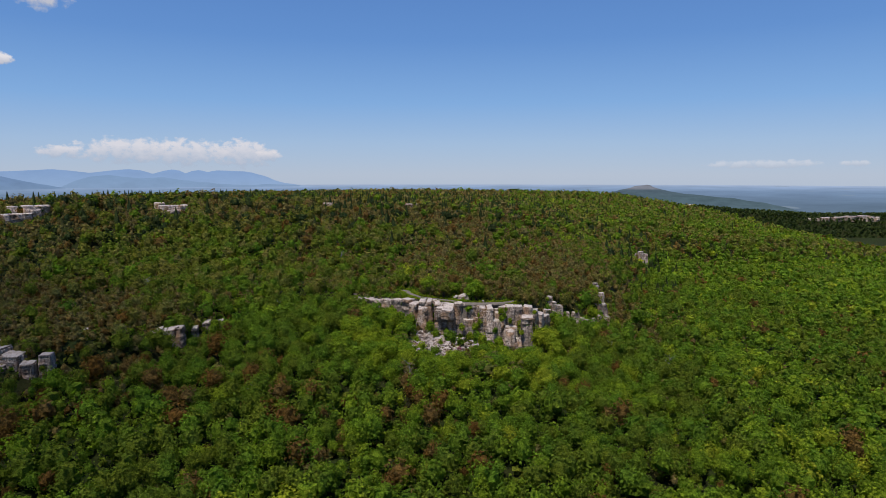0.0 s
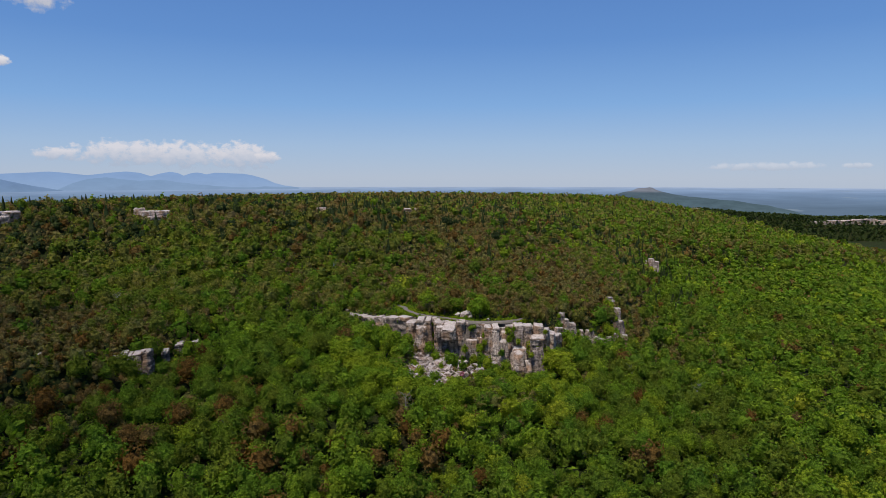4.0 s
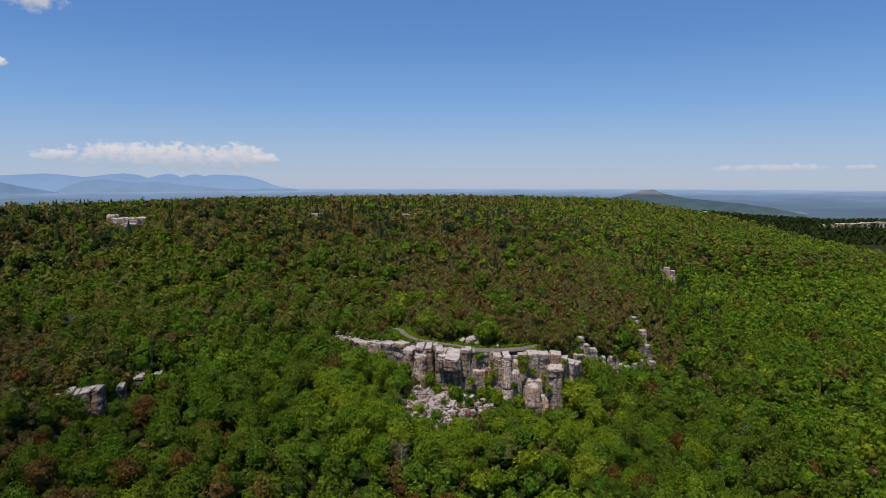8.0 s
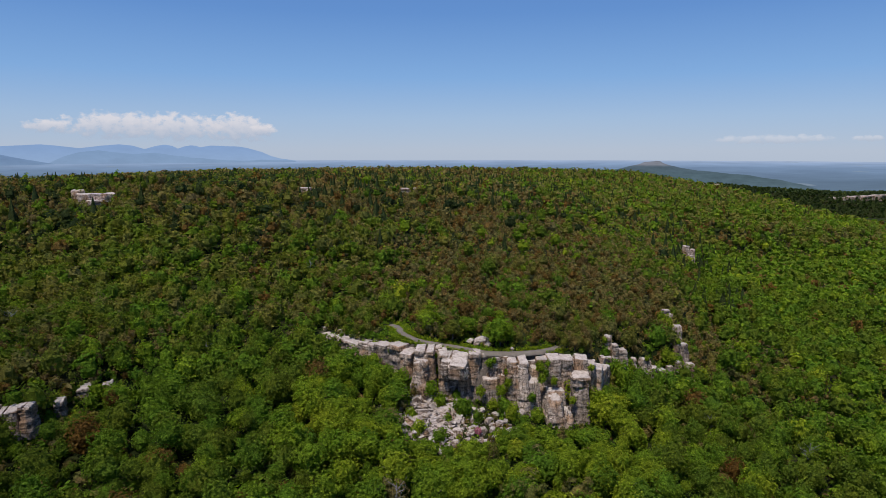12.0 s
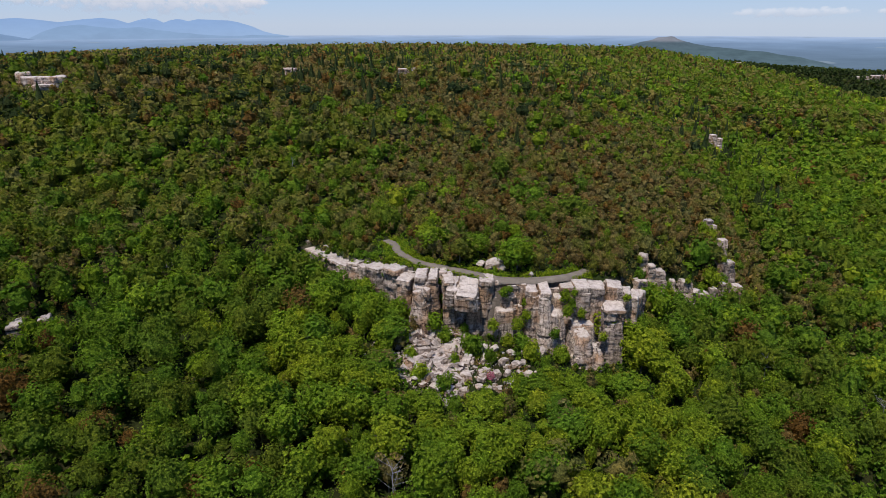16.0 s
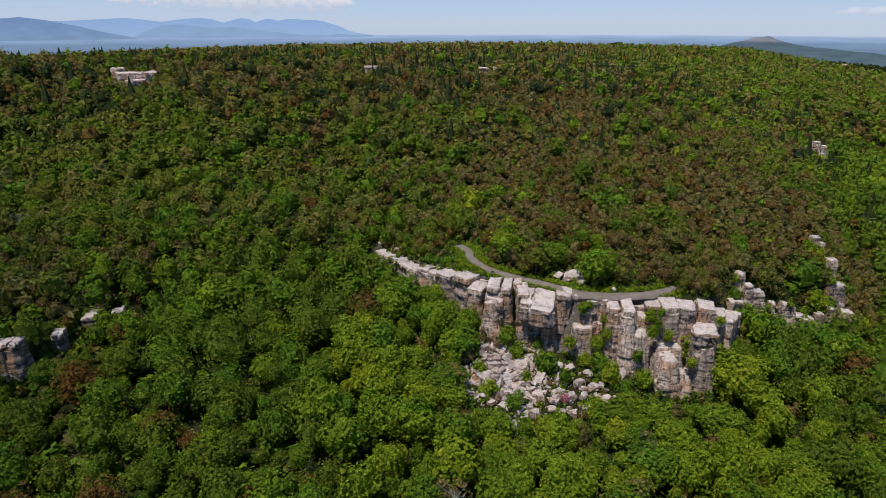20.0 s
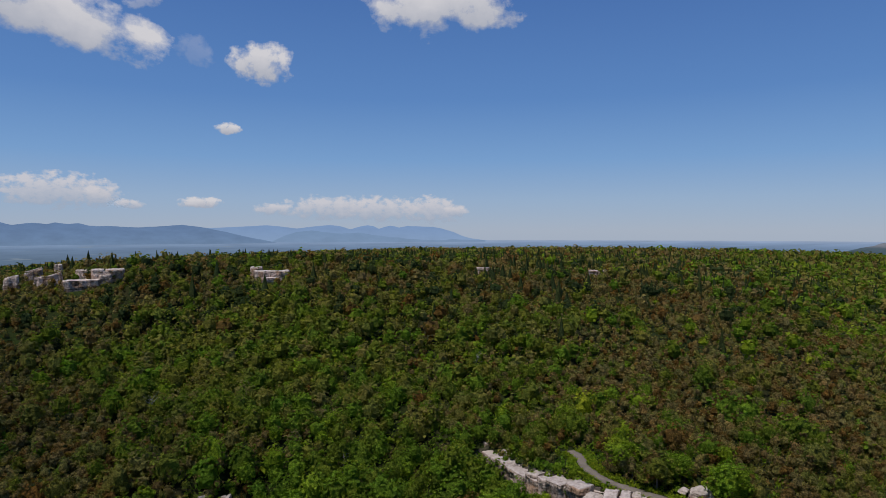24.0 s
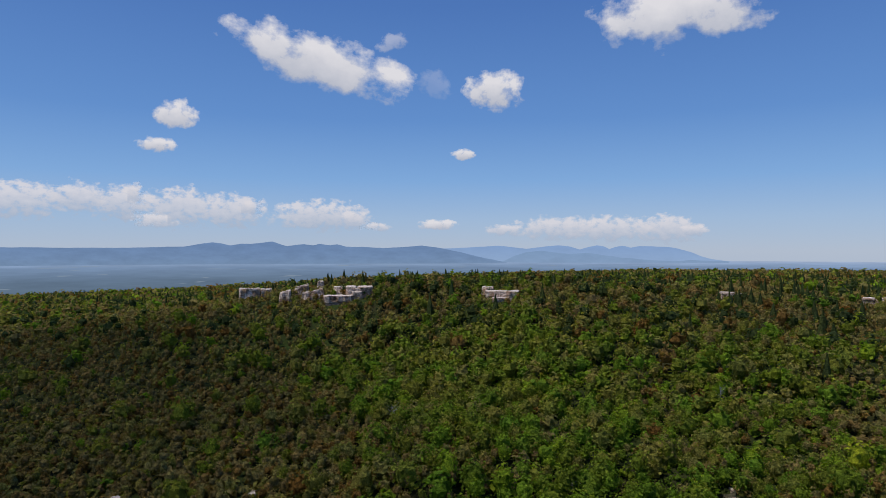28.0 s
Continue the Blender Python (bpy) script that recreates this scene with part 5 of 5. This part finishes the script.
def grow(rows, leaves, leaf, seed, core=None):
    """All crowns of the rows in arrays: vertices, quads, tint."""
    V, T = [], []
    for kind, kname, lobes in ((0, "broad", 16), (1, "pine", 12), (2, "spire", 14)):
        for p in range(5):
            sel = rows[(rows[:, 6] == kind) & (np.arange(len(rows)) % 5 == p)]
            if not len(sel):
                continue
            few = leaves if kind == 0 else max(8, int(leaves * 0.55)) if kind == 1 else max(14, int(leaves * 0.6))
            q = crown_proto(seed + p + 10 * kind, few, leaf * (1.0, 1.2, 0.75)[kind], lobes, kname, core).reshape(-1, 3)
            x, y, z, R, H, tint, _, ang = sel.T
            c, s = np.cos(ang), np.sin(ang)
            lx = (q[None, :, 0] * c[:, None] - q[None, :, 1] * s[:, None]) * R[:, None] + x[:, None]
            ly = (q[None, :, 0] * s[:, None] + q[None, :, 1] * c[:, None]) * R[:, None] + y[:, None]
            lz = (q[None, :, 2] + 0.9) * (H / 2.9)[:, None] + z[:, None] if kind == 2 else q[None, :, 2] * (R * 1.02)[:, None] + (z + H - R * 0.95)[:, None]
            V.append(np.stack([lx, ly, lz], -1).reshape(-1, 3))
            T.append(np.repeat(tint, len(q)))
    V, T = np.concatenate(V), np.concatenate(T)
    return V, np.arange(len(V)).reshape(-1, 4), T


# a second planting closes the canopy of the steep eastern slope
steep = wood(6.6, 31, 400, 780, False)
hillside = wood(5.6, 33, 0, 430, False)
rows = np.concatenate([wood(5.6, 21, 0, 430, False), wood(3.2, 22, 0, 430, True), wood(6.6, 25, 430, 780, False), steep[(steep[:, 0] > 110) & (steep[:, 0] < 480)], hillside[(hillside[:, 0] < -120) & (hillside[:, 1] > 295)], wood(5.2, 26, 430, 780, True),
                       wood(9.0, 27, 780, 1300, False), wood(7.5, 28, 780, 1300, True)])

# saplings grow where the nearer canopy has holes
cell = 2.0
taken = np.zeros((600, 400), bool)
near = rows[(np.abs(rows[:, 0]) < 560) & (rows[:, 1] > 60) & (rows[:, 1] < 700)]
ci, cj = ((near[:, 0] + 600) / cell).astype(int), (near[:, 1] / cell).astype(int)
for a in range(-2, 3):
    for b in range(-2, 3):
        hit = near[:, 3] * 0.85 > cell * math.hypot(a, b)
        taken[np.clip(ci[hit] + a, 0, 599), np.clip(cj[hit] + b, 0, 399)] = True
sap = wood(3.6, 41, 0, 360, False)
sap = sap[~taken[((sap[:, 0] + 600) / cell).astype(int), (sap[:, 1] / cell).astype(int)]]
sap[:, 3] = 1.9 + 0.5 * np.sin(sap[:, 0] * 3.1)
sap[:, 4] = np.minimum(sap[:, 4] * 0.75, 6.5)
rows = np.vstack([rows, sap])
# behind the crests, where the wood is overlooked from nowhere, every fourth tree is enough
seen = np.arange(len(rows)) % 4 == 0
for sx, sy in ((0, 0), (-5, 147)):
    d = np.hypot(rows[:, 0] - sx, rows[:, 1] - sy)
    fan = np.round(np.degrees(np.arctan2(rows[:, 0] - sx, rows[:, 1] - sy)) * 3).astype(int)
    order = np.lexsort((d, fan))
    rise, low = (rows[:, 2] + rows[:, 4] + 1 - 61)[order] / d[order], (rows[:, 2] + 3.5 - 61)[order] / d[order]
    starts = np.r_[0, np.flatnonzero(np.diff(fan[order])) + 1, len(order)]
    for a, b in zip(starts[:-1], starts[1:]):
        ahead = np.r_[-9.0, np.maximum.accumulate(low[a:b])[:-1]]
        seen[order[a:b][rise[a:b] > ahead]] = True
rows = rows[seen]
# the trees round the cliff stand singly, the rest as woods
order = np.argsort(np.hypot((rows[:, 0] - 4) / 1.3, rows[:, 1] - 262))
foot = np.array([(-47, 309), (-42.5, 304.5), (-39, 300), (-35, 296), (-31, 291.5), (-26.5, 288.2), (-22, 285.2), (-17.5, 282.2), (-44, 299), (-36, 291), (-28, 284)], float) + np.repeat(((1.9, 1.7), (0, 0)), (8, 3), axis=0)
foot_z = ground_z(foot[:, 0], foot[:, 1])
ledge_trees = np.column_stack([foot, foot_z, np.full(len(foot), 3.0), np.maximum(-0.6 - 0.9 * (np.arange(len(foot)) * 1.7 % 1.6) - foot_z, 5.0), np.full(len(foot), 0.5), np.zeros(len(foot)), np.arange(len(foot)) * 1.3])
pines = np.array([(34.0, 290.2, 1.8, 5.2), (35.6, 292.2, 2.0, 5.6), (37.4, 290.6, 1.7, 4.4), (31.0, 293.2, 2.0, 5.0), (39.4, 292.6, 2.0, 5.2), (42.4, 293.6, 2.0, 5.0), (33.2, 295.0, 2.2, 5.6)])
pines = np.column_stack([pines[:, :2], ground_z(pines[:, 0], pines[:, 1]), pines[:, 2:], np.full(len(pines), 0.15), np.ones(len(pines)), np.arange(len(pines)) * 2.1])
single, rows = np.vstack([rows[order[:285]], ledge_trees, pines]), rows[order[285:]]
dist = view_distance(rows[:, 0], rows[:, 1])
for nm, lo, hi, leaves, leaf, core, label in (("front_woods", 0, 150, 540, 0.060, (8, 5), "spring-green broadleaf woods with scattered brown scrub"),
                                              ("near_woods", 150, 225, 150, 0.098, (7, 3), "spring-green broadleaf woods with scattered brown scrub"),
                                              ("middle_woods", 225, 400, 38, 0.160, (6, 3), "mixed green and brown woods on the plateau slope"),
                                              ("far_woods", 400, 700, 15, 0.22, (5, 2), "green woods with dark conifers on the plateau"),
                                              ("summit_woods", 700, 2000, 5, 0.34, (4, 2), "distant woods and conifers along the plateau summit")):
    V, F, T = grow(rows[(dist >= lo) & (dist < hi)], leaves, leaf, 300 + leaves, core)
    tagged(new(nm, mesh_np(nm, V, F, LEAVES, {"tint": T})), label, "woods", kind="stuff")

# the same woods go on down the valley behind
g = np.random.default_rng(71)
x, y = [q.ravel() for q in np.meshgrid(np.arange(-330, 330, 4.7), np.arange(-110, 240, 4.7))]
x, y = x + g.uniform(-4.5, 4.5, x.shape), y + g.uniform(-4.5, 4.5, y.shape)
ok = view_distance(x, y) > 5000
x, y = x[ok], y[ok]
n = len(x)
V, F, T = grow(np.stack([x, y, ground_z(x, y), 3.2 + 3.2 * g.random(n) ** 1.3, g.uniform(7.5, 11, n), np.where(g.random(n) < 0.06, 0.12, np.clip(0.52 + g.normal(0, 0.1, n), 0.25, 0.9)), np.zeros(n), g.uniform(0, 6.28, n)], 1), 6, 0.28, 500, (5, 2))
tagged(new("valley_woods", mesh_np("valley_woods", V, F, LEAVES, {"tint": T})), "spring-green broadleaf woods filling the valley", "woods", kind="stuff")


def trunk_mesh(name, height, radius, seed, mat, limbs=6):
    r = np.random.default_rng(seed)
    V, F = [], []

    def limb(a, b, ra, rb, n=6):
        d = (b - a) / np.linalg.norm(b - a)
        u = np.cross(d, (0.3, 0.9, 0.2))
        u /= np.linalg.norm(u)
        w = np.cross(d, u)
        base = len(V)
        for p, rr in ((a, ra), ((a + b) / 2 + r.normal(0, rr_bend * np.linalg.norm(b - a), 3), (ra + rb) / 2), (b, rb)):
            V.extend(p + rr * (math.cos(k * 6.283 / n) * u + math.sin(k * 6.283 / n) * w) for k in range(n))
        for j in range(2):
            F.extend((base + j * n + k, base + j * n + (k + 1) % n, base + (j + 1) * n + (k + 1) % n, base + (j + 1) * n + k) for k in range(n))

    rr_bend = 0.04
    top = np.array([r.normal(0, 0.05), r.normal(0, 0.05), 1.0]) * height
    limb(np.zeros(3) - (0, 0, 0.4), top, radius, radius * 0.3)
    for k in range(limbs):
        t = r.uniform(0.4, 0.9)
        a = r.uniform(0, 6.28)
        q = top * t
        limb(q, q + np.array([math.cos(a), math.sin(a), r.uniform(0.5, 1.1)]) * height * 0.28 * r.uniform(0.7, 1.2), radius * 0.4, radius * 0.1, 4)
    return mesh_np(name, V, F, mat)


def tree_thing(kind, k):
    """A tree of height 1 in its own units: crown radius 1, foot at the origin, crown's middle at the given height."""
    if kind == 0:
        q = crown_proto(600 + k, 900, 0.068, 22, "broad", (7, 4))
        root = tagged(new("broadleaf_tree"), "", "tree")
        crown = mesh_np("crown", (q.reshape(-1, 3) * (1, 1, 1.15) + (0, 0, 1.5)), np.arange(q.shape[0] * 4).reshape(-1, 4), LEAF_GREEN)
    else:
        q = crown_proto(640 + k, 640, 0.075, 22, "pine", (7, 4))
        root = tagged(new("pitch_pine"), "", "tree")
        crown = mesh_np("crown", (q.reshape(-1, 3) * (1, 1, 1.1) + (0, 0, 1.45)), np.arange(q.shape[0] * 4).reshape(-1, 4), LEAF_BROWN)
    part("trunk", trunk_mesh("trunk", 1.9, 0.06, 900 + k, BARK), root)
    part("crown", crown, root)
    return root


protos = {0: [tree_thing(0, k) for k in range(8)], 1: [tree_thing(1, k) for k in range(4)]}
used = set()
for k, (x, y, z, R, H, tint, kind, ang) in enumerate(single):
    g = 1 if tint < 0.3 else 0
    p = protos[g][k % len(protos[g])]
    hz = H / (2.65 if g == 0 else 2.6)
    m = pose(x, y, z, 0, 0, math.degrees(ang))
    if id(p) not in used:
        used.add(id(p))
        p.matrix_basis = m @ Matrix.Diagonal((R, R, hz, 1))
        ob = p
    else:
        ob = copy_thing(p, m @ Matrix.Diagonal((R / p.scale[0], R / p.scale[1], hz / p.scale[2], 1)))
    if g == 0:
        tagged(ob, "leafy green broadleaf tree in the woods below the cliff" if z < -5 else "leafy green broadleaf tree on the plateau", "tree", "broadleaf trees by the cliff")
    else:
        tagged(ob, "small brown pitch pine with ragged needles", "tree", "pitch pines by the cliff")


# ---- undergrowth that fills the open ground round the rocks ----
g = np.random.default_rng(61)
x, y = [q.ravel() for q in np.meshgrid(np.arange(-62, 92, 1.9), np.arange(250, 342, 1.9))]
ex = [np.stack([cx + cr * 1.5 * np.sqrt(g.random(60)) * np.cos(q := g.uniform(0, 6.28, 60)), cy + cr * 1.5 * np.sqrt(g.random(60)) * np.sin(q)], -1) for cx, cy, cr in CLEAR if abs(cx) > 95]
ex = np.concatenate(ex)
x, y = np.r_[x + g.uniform(-0.8, 0.8, x.shape), ex[:, 0]], np.r_[y + g.uniform(-0.8, 0.8, y.shape), ex[:, 1]]
s, _ = edge_side(x, y)
main = (x > -50) & (x < 50)
heap = np.minimum(((x + 6) / 11) ** 2 + ((y - 275) / 5.5) ** 2, ((x - 4) / 11) ** 2 + ((y - 267) / 5) ** 2)
ok = (near_line(x, y, ROAD) > 1.55) & ~(main & (s > -1.2) & (s < 0.8)) & ((heap > 1) | (g.random(x.shape) < np.where(y < 270, 0.5, 0.2)))
ok &= ~((x > -14) & (x < 41) & (s > -1) & (s < 1.8))
x, y, s = x[ok], y[ok], s[ok]
n = len(x)
low_r = g.uniform(0.7, 1.35, n)
tint = np.clip(0.5 + 0.5 * (fbm(x, y, 19, 9) - 0.5) + g.normal(0, 0.12, n), 0.2, 0.92)
tint = np.where(g.random(n) < 0.8 * brownness(x, y), g.uniform(0.03, 0.26, n), tint)
verge = near_line(x, y, ROAD)
tint = np.where(verge < 3.6, g.uniform(0.6, 0.85, n), tint)
low_r = np.where(verge < 3.6, low_r * 0.55, low_r)
rows = np.stack([x, y, ground_z(x, y), low_r, low_r * g.uniform(0.8, 1.5, n) + 0.4, tint, np.zeros(n), g.uniform(0, 6.28, n)], 1)
k = g.integers(0, len(road), 1500)
off = g.uniform(1.1, 3.3, 1500) * g.choice((-1, 1), 1500)
gx, gy = road[k, 0] + nrm[k, 0] * off + g.normal(0, 0.3, 1500), road[k, 1] + nrm[k, 1] * off + g.normal(0, 0.3, 1500)
keep = (edge_side(gx, gy)[0] > 1.6) & (near_line(gx, gy, road[::3]) > 1.0)
gx, gy = gx[keep], gy[keep]
m_ = len(gx)
rows = np.vstack([rows, np.stack([gx, gy, ground_z(gx, gy) + 0.1, g.uniform(0.3, 0.65, m_), g.uniform(0.35, 0.6, m_), g.uniform(0.55, 0.8, m_), np.zeros(m_), g.uniform(0, 6.28, m_)], 1)])
V, F, T = grow(rows, 18, 0.38, 700)
tagged(new("undergrowth", mesh_np("undergrowth", V, F, LEAVES, {"tint": T})), "low green shrubs and blueberry scrub round the rocks", "shrubs", kind="stuff")

# low growth in the gaps between the nearer trees
x, y, g = scatter(3.9, 64, 0, 360)
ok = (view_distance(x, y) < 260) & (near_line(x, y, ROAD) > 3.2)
ok &= ~((np.abs(x) < 64) & (y > 252) & (y < 330))
for cx, cy, cr in CLEAR:
    ok &= np.hypot(x - cx, y - cy) > cr * 0.8
x, y = x[ok], y[ok]
n = len(x)
low_r = g.uniform(1.4, 2.3, n)
tint = np.where(g.random(n) < brownness(x, y), g.uniform(0.03, 0.26, n), np.clip(0.45 + g.normal(0, 0.12, n), 0.2, 0.8))
rows = np.stack([x, y, ground_z(x, y), low_r, low_r * 1.7, tint, np.zeros(n), g.uniform(0, 6.28, n)], 1)
V, F, T = grow(rows, 14, 0.42, 720, (5, 2))
tagged(new("understorey", mesh_np("understorey", V, F, LEAVES, {"tint": T})), "low green saplings between the trees", "shrubs", kind="stuff")

# leafy shrubs rooted among the fallen rocks and on the ledges
SHRUBS = [(2.7, 275.0, None, 3.4), (-3.6, 279.0, None, 2.4), (-14.5, 277.0, None, 2.6), (7.0, 272.0, None, 2.2), (15.0, 277.0, None, 2.8), (17.0, 273.5, None, 3.0), (24.0, 274.0, None, 2.6), (11.8, 278.4, None, 2.0),
          (-12.0, 272.5, None, 2.0), (-1.5, 271.5, None, 1.8), (-18.0, 273.5, None, 2.8), (20.0, 264.0, None, 3.0), (12.5, 262.0, None, 2.8), (14.0, 258.0, None, 3.2), (-9.5, 265.5, None, 2.6), (5.0, 259.5, None, 2.2), (-4.0, 262.5, None, 2.4),
          (-42.6, 321.6, None, 1.3), (-36.4, 314.4, None, 1.2), (-37.2, 309.4, 0.0, 1.1), (-31.2, 307.0, None, 1.5), (-27.4, 301.8, None, 1.4), (-28.4, 299.0, 0.9, 1.0), (-22.6, 298.2, None, 1.3), (-18.4, 295.6, None, 1.2), (-19.2, 291.8, 0.4, 1.1), (-37.5, 303.0, None, 3.6), (-42.0, 309.0, None, 3.8), (-32.0, 296.5, None, 3.4), (-26.5, 292.0, None, 3.6), (-21.0, 288.0, None, 3.4), (-17.5, 284.0, None, 2.8), (-40.0, 305.0, None, 4.0), (-34.5, 299.5, None, 4.0), (-29.0, 294.0, None, 4.2), (-23.5, 289.6, None, 4.0), (-45.5, 314.0, None, 4.0), (-5.2, 286.6, 0.6, 0.9), (12.0, 281.8, 0.4, 1.1), (16.0, 279.6, -6.0, 1.6), (14.2, 279.4, -8.5, 2.0), (8.0, 279.0, -8.5, 1.8), (28.0, 281.6, -0.6, 1.3), (29.4, 279.6, -5.4, 1.5), (36.0, 279.0, -8.0, 1.2), (-4.6, 285.4, -4.0, 1.4), (40.6, 281.0, -1.6, 1.2), (22.6, 276.0, -9.0, 1.6), (10.6, 281.4, -0.6, 1.6), (49.5, 301.0, None, 2.2), (53.6, 300.4, None, 2.6), (58.2, 302.6, None, 2.6), (61.8, 302.6, None, 2.4), (67.8, 301.8, None, 2.6), (71.6, 304.6, None, 2.6), (77.6, 312.0, None, 2.6), (81.8, 318.6, None, 2.6), (77.6, 324.6, None, 2.8), (81.8, 328.0, None, 2.4), (77.4, 329.6, None, 2.4), (50.0, 303.2, 0.2, 1.2), (78.0, 313.6, -3.6, 1.2), (64.0, 303.2, -6.0, 1.0), (25.6, 281.0, -1.6, 1.8), (25.8, 278.4, -4.2, 1.6), (27.2, 280.0, -3.0, 1.4), (-5.6, 284.6, -8.0, 2.0), (15.8, 281.4, -3.0, 1.2), (34.4, 276.4, -10.0, 1.4)]
bush_mesh = []
for k in range(4):
    q = crown_proto(860 + k, 420, 0.10, 16, "broad", (7, 4))
    bush_mesh.append(mesh_np("foliage", q.reshape(-1, 3) * (1, 1, 1.0) + (0, 0, 0.75), np.arange(q.shape[0] * 4).reshape(-1, 4), LEAF_GREEN))
stem_mesh = trunk_mesh("stem", 0.9, 0.05, 333, BARK, 5)
for k, (x, y, z, r) in enumerate(SHRUBS):
    root = tagged(new("shrub"), "rounded leafy green shrub rooted among fallen rocks" if z is None else "green shrub growing on a cliff ledge", "shrub", "shrubs at the cliff")
    part("foliage", bush_mesh[k % 4], root)
    part("stem", stem_mesh, root)
    zz = float(ground_z(np.array([x]), np.array([y]))[0]) if z is None else z
    root.matrix_basis = pose(x, y, zz, 0, 0, k * 77) @ Matrix.Diagonal((r, r, r * 1.05, 1))

# small rubble between the fallen blocks
RV, RF = [], []
unit = np.array([(1, 0, 0), (0, 1, 0), (-1, 0, 0), (0, -1, 0), (0, 0, 1), (0, 0, -1)], float)
octa = np.array([(0, 1, 4), (1, 2, 4), (2, 3, 4), (3, 0, 4), (1, 0, 5), (2, 1, 5), (3, 2, 5), (0, 3, 5)])
rx, ry = -5 + g.normal(0, 6.5, 2600), 272 + g.normal(0, 4.8, 2600)
rz = ground_z(rx, ry)
for k in range(2600):
    sc = g.uniform(0.12, 0.55) * np.array([1, g.uniform(0.5, 1), g.uniform(0.4, 0.9)])
    rot = np.array(Euler(g.uniform(0, 6.28, 3)).to_matrix())
    RF.append(octa + 6 * k)
    RV.append((unit * sc * g.uniform(0.7, 1.2, (6, 1))) @ rot.T + (rx[k], ry[k], rz[k] + 0.15))
tagged(new("rubble", mesh_np("rubble", np.concatenate(RV), np.concatenate(RF), FALLEN)), "small broken grey stones between fallen blocks", "rubble", kind="stuff")


def snag(x, y, height, seed, label="bare bleached dead tree with broken limbs"):
    root = tagged(new("dead_tree"), label, "tree", "dead trees")
    part("trunk", trunk_mesh("trunk", height, height * 0.014, seed, DEADWOOD, 14), root)
    root.matrix_basis = pose(x, y, float(ground_z(np.array([x]), np.array([y]))[0]), 0, 0, seed * 40)
    return root


for k, (x, y, h) in enumerate([(74, 274, 9.0), (-12, 228, 10), (-80, 300, 7.5), (-60, 372, 7), (95, 262, 9), (-66, 214, 9.5), (-140, 300, 8)]):
    snag(x, y, h, 20 + k)
snag(-3.3, 299.8, 3.0, 55, "small bleached dead shrub beside the gravel road")

# the flowering redbud among the boulders
root = tagged(new("redbud"), "small shrub in deep pink blossom among boulders", "shrub")
q = crown_proto(990, 260, 0.12, 14, "broad")
m, n, l, b = material("pink_blossom")
b.inputs["Base Color"].default_value = (0.32, 0.075, 0.11, 1)
b.inputs["Roughness"].default_value = 0.7
part("blossom", mesh_np("blossom", q.reshape(-1, 3) * 1.25 + (0, 0, 1.9), np.arange(q.shape[0] * 4).reshape(-1, 4), m), root)
part("stem", trunk_mesh("stem", 1.9, 0.06, 77, BARK), root)
root.matrix_basis = pose(6.6, 265.3, float(ground_z(np.array([6.6]), np.array([265.3]))[0]))

# the dark wooded ridge across the eastern valley, with its pale cliffs
xs, ys = np.arange(480, 1500, 14.0), np.arange(1560, 1840, 14.0)


def east_ridge(x, y):
    top = np.interp(x, [480, 687, 777, 897, 1003, 1181, 1500], [-30, -27, -36, -43, -49, -48, -50])
    k = np.clip((y - 1560) / 130, 0, 1)
    return -125 + (top + 125) * k * k * (3 - 2 * k) - np.clip(y - 1740, 0, 100) * 0.8


v, f = sheet(xs, ys, east_ridge)
tagged(new("ridge_east", mesh_np("ridge_east", v, f, FLOOR, smooth=True)), "dark wooded ridge across the valley", "ridge", kind="structure")
x, y = [q.ravel() for q in np.meshgrid(np.arange(490, 1490, 8.0), np.arange(1565, 1760, 8.0))]
x, y = x + g.uniform(-4, 4, x.shape), y + g.uniform(-4, 4, y.shape)
n = len(x)
rows = np.stack([x, y, east_ridge(x, y), g.uniform(3.4, 5.4, n), g.uniform(7, 12, n), g.uniform(0.965, 1.0, n), np.where(g.random(n) < 0.12, 2, 0), g.uniform(0, 6.28, n)], 1)
V, F, T = grow(rows, 10, 0.62, 800)
tagged(new("ridge_woods", mesh_np("ridge_woods", V, F, LEAVES, {"tint": T})), "dark green woods on the ridge across the valley", "woods", kind="stuff")
cliff("ridge_cliff", "long pale cliff band along the wooded ridge", [(x0, 1668, w, 12, 0, -80, z1, {}) for x0, w, z1 in ((960, 40, -50), (1000, 36, -47), (1034, 30, -46), (1064, 34, -44), (1096, 30, -43), (1124, 24, -46))], ROCK_PALE, 16, 14)
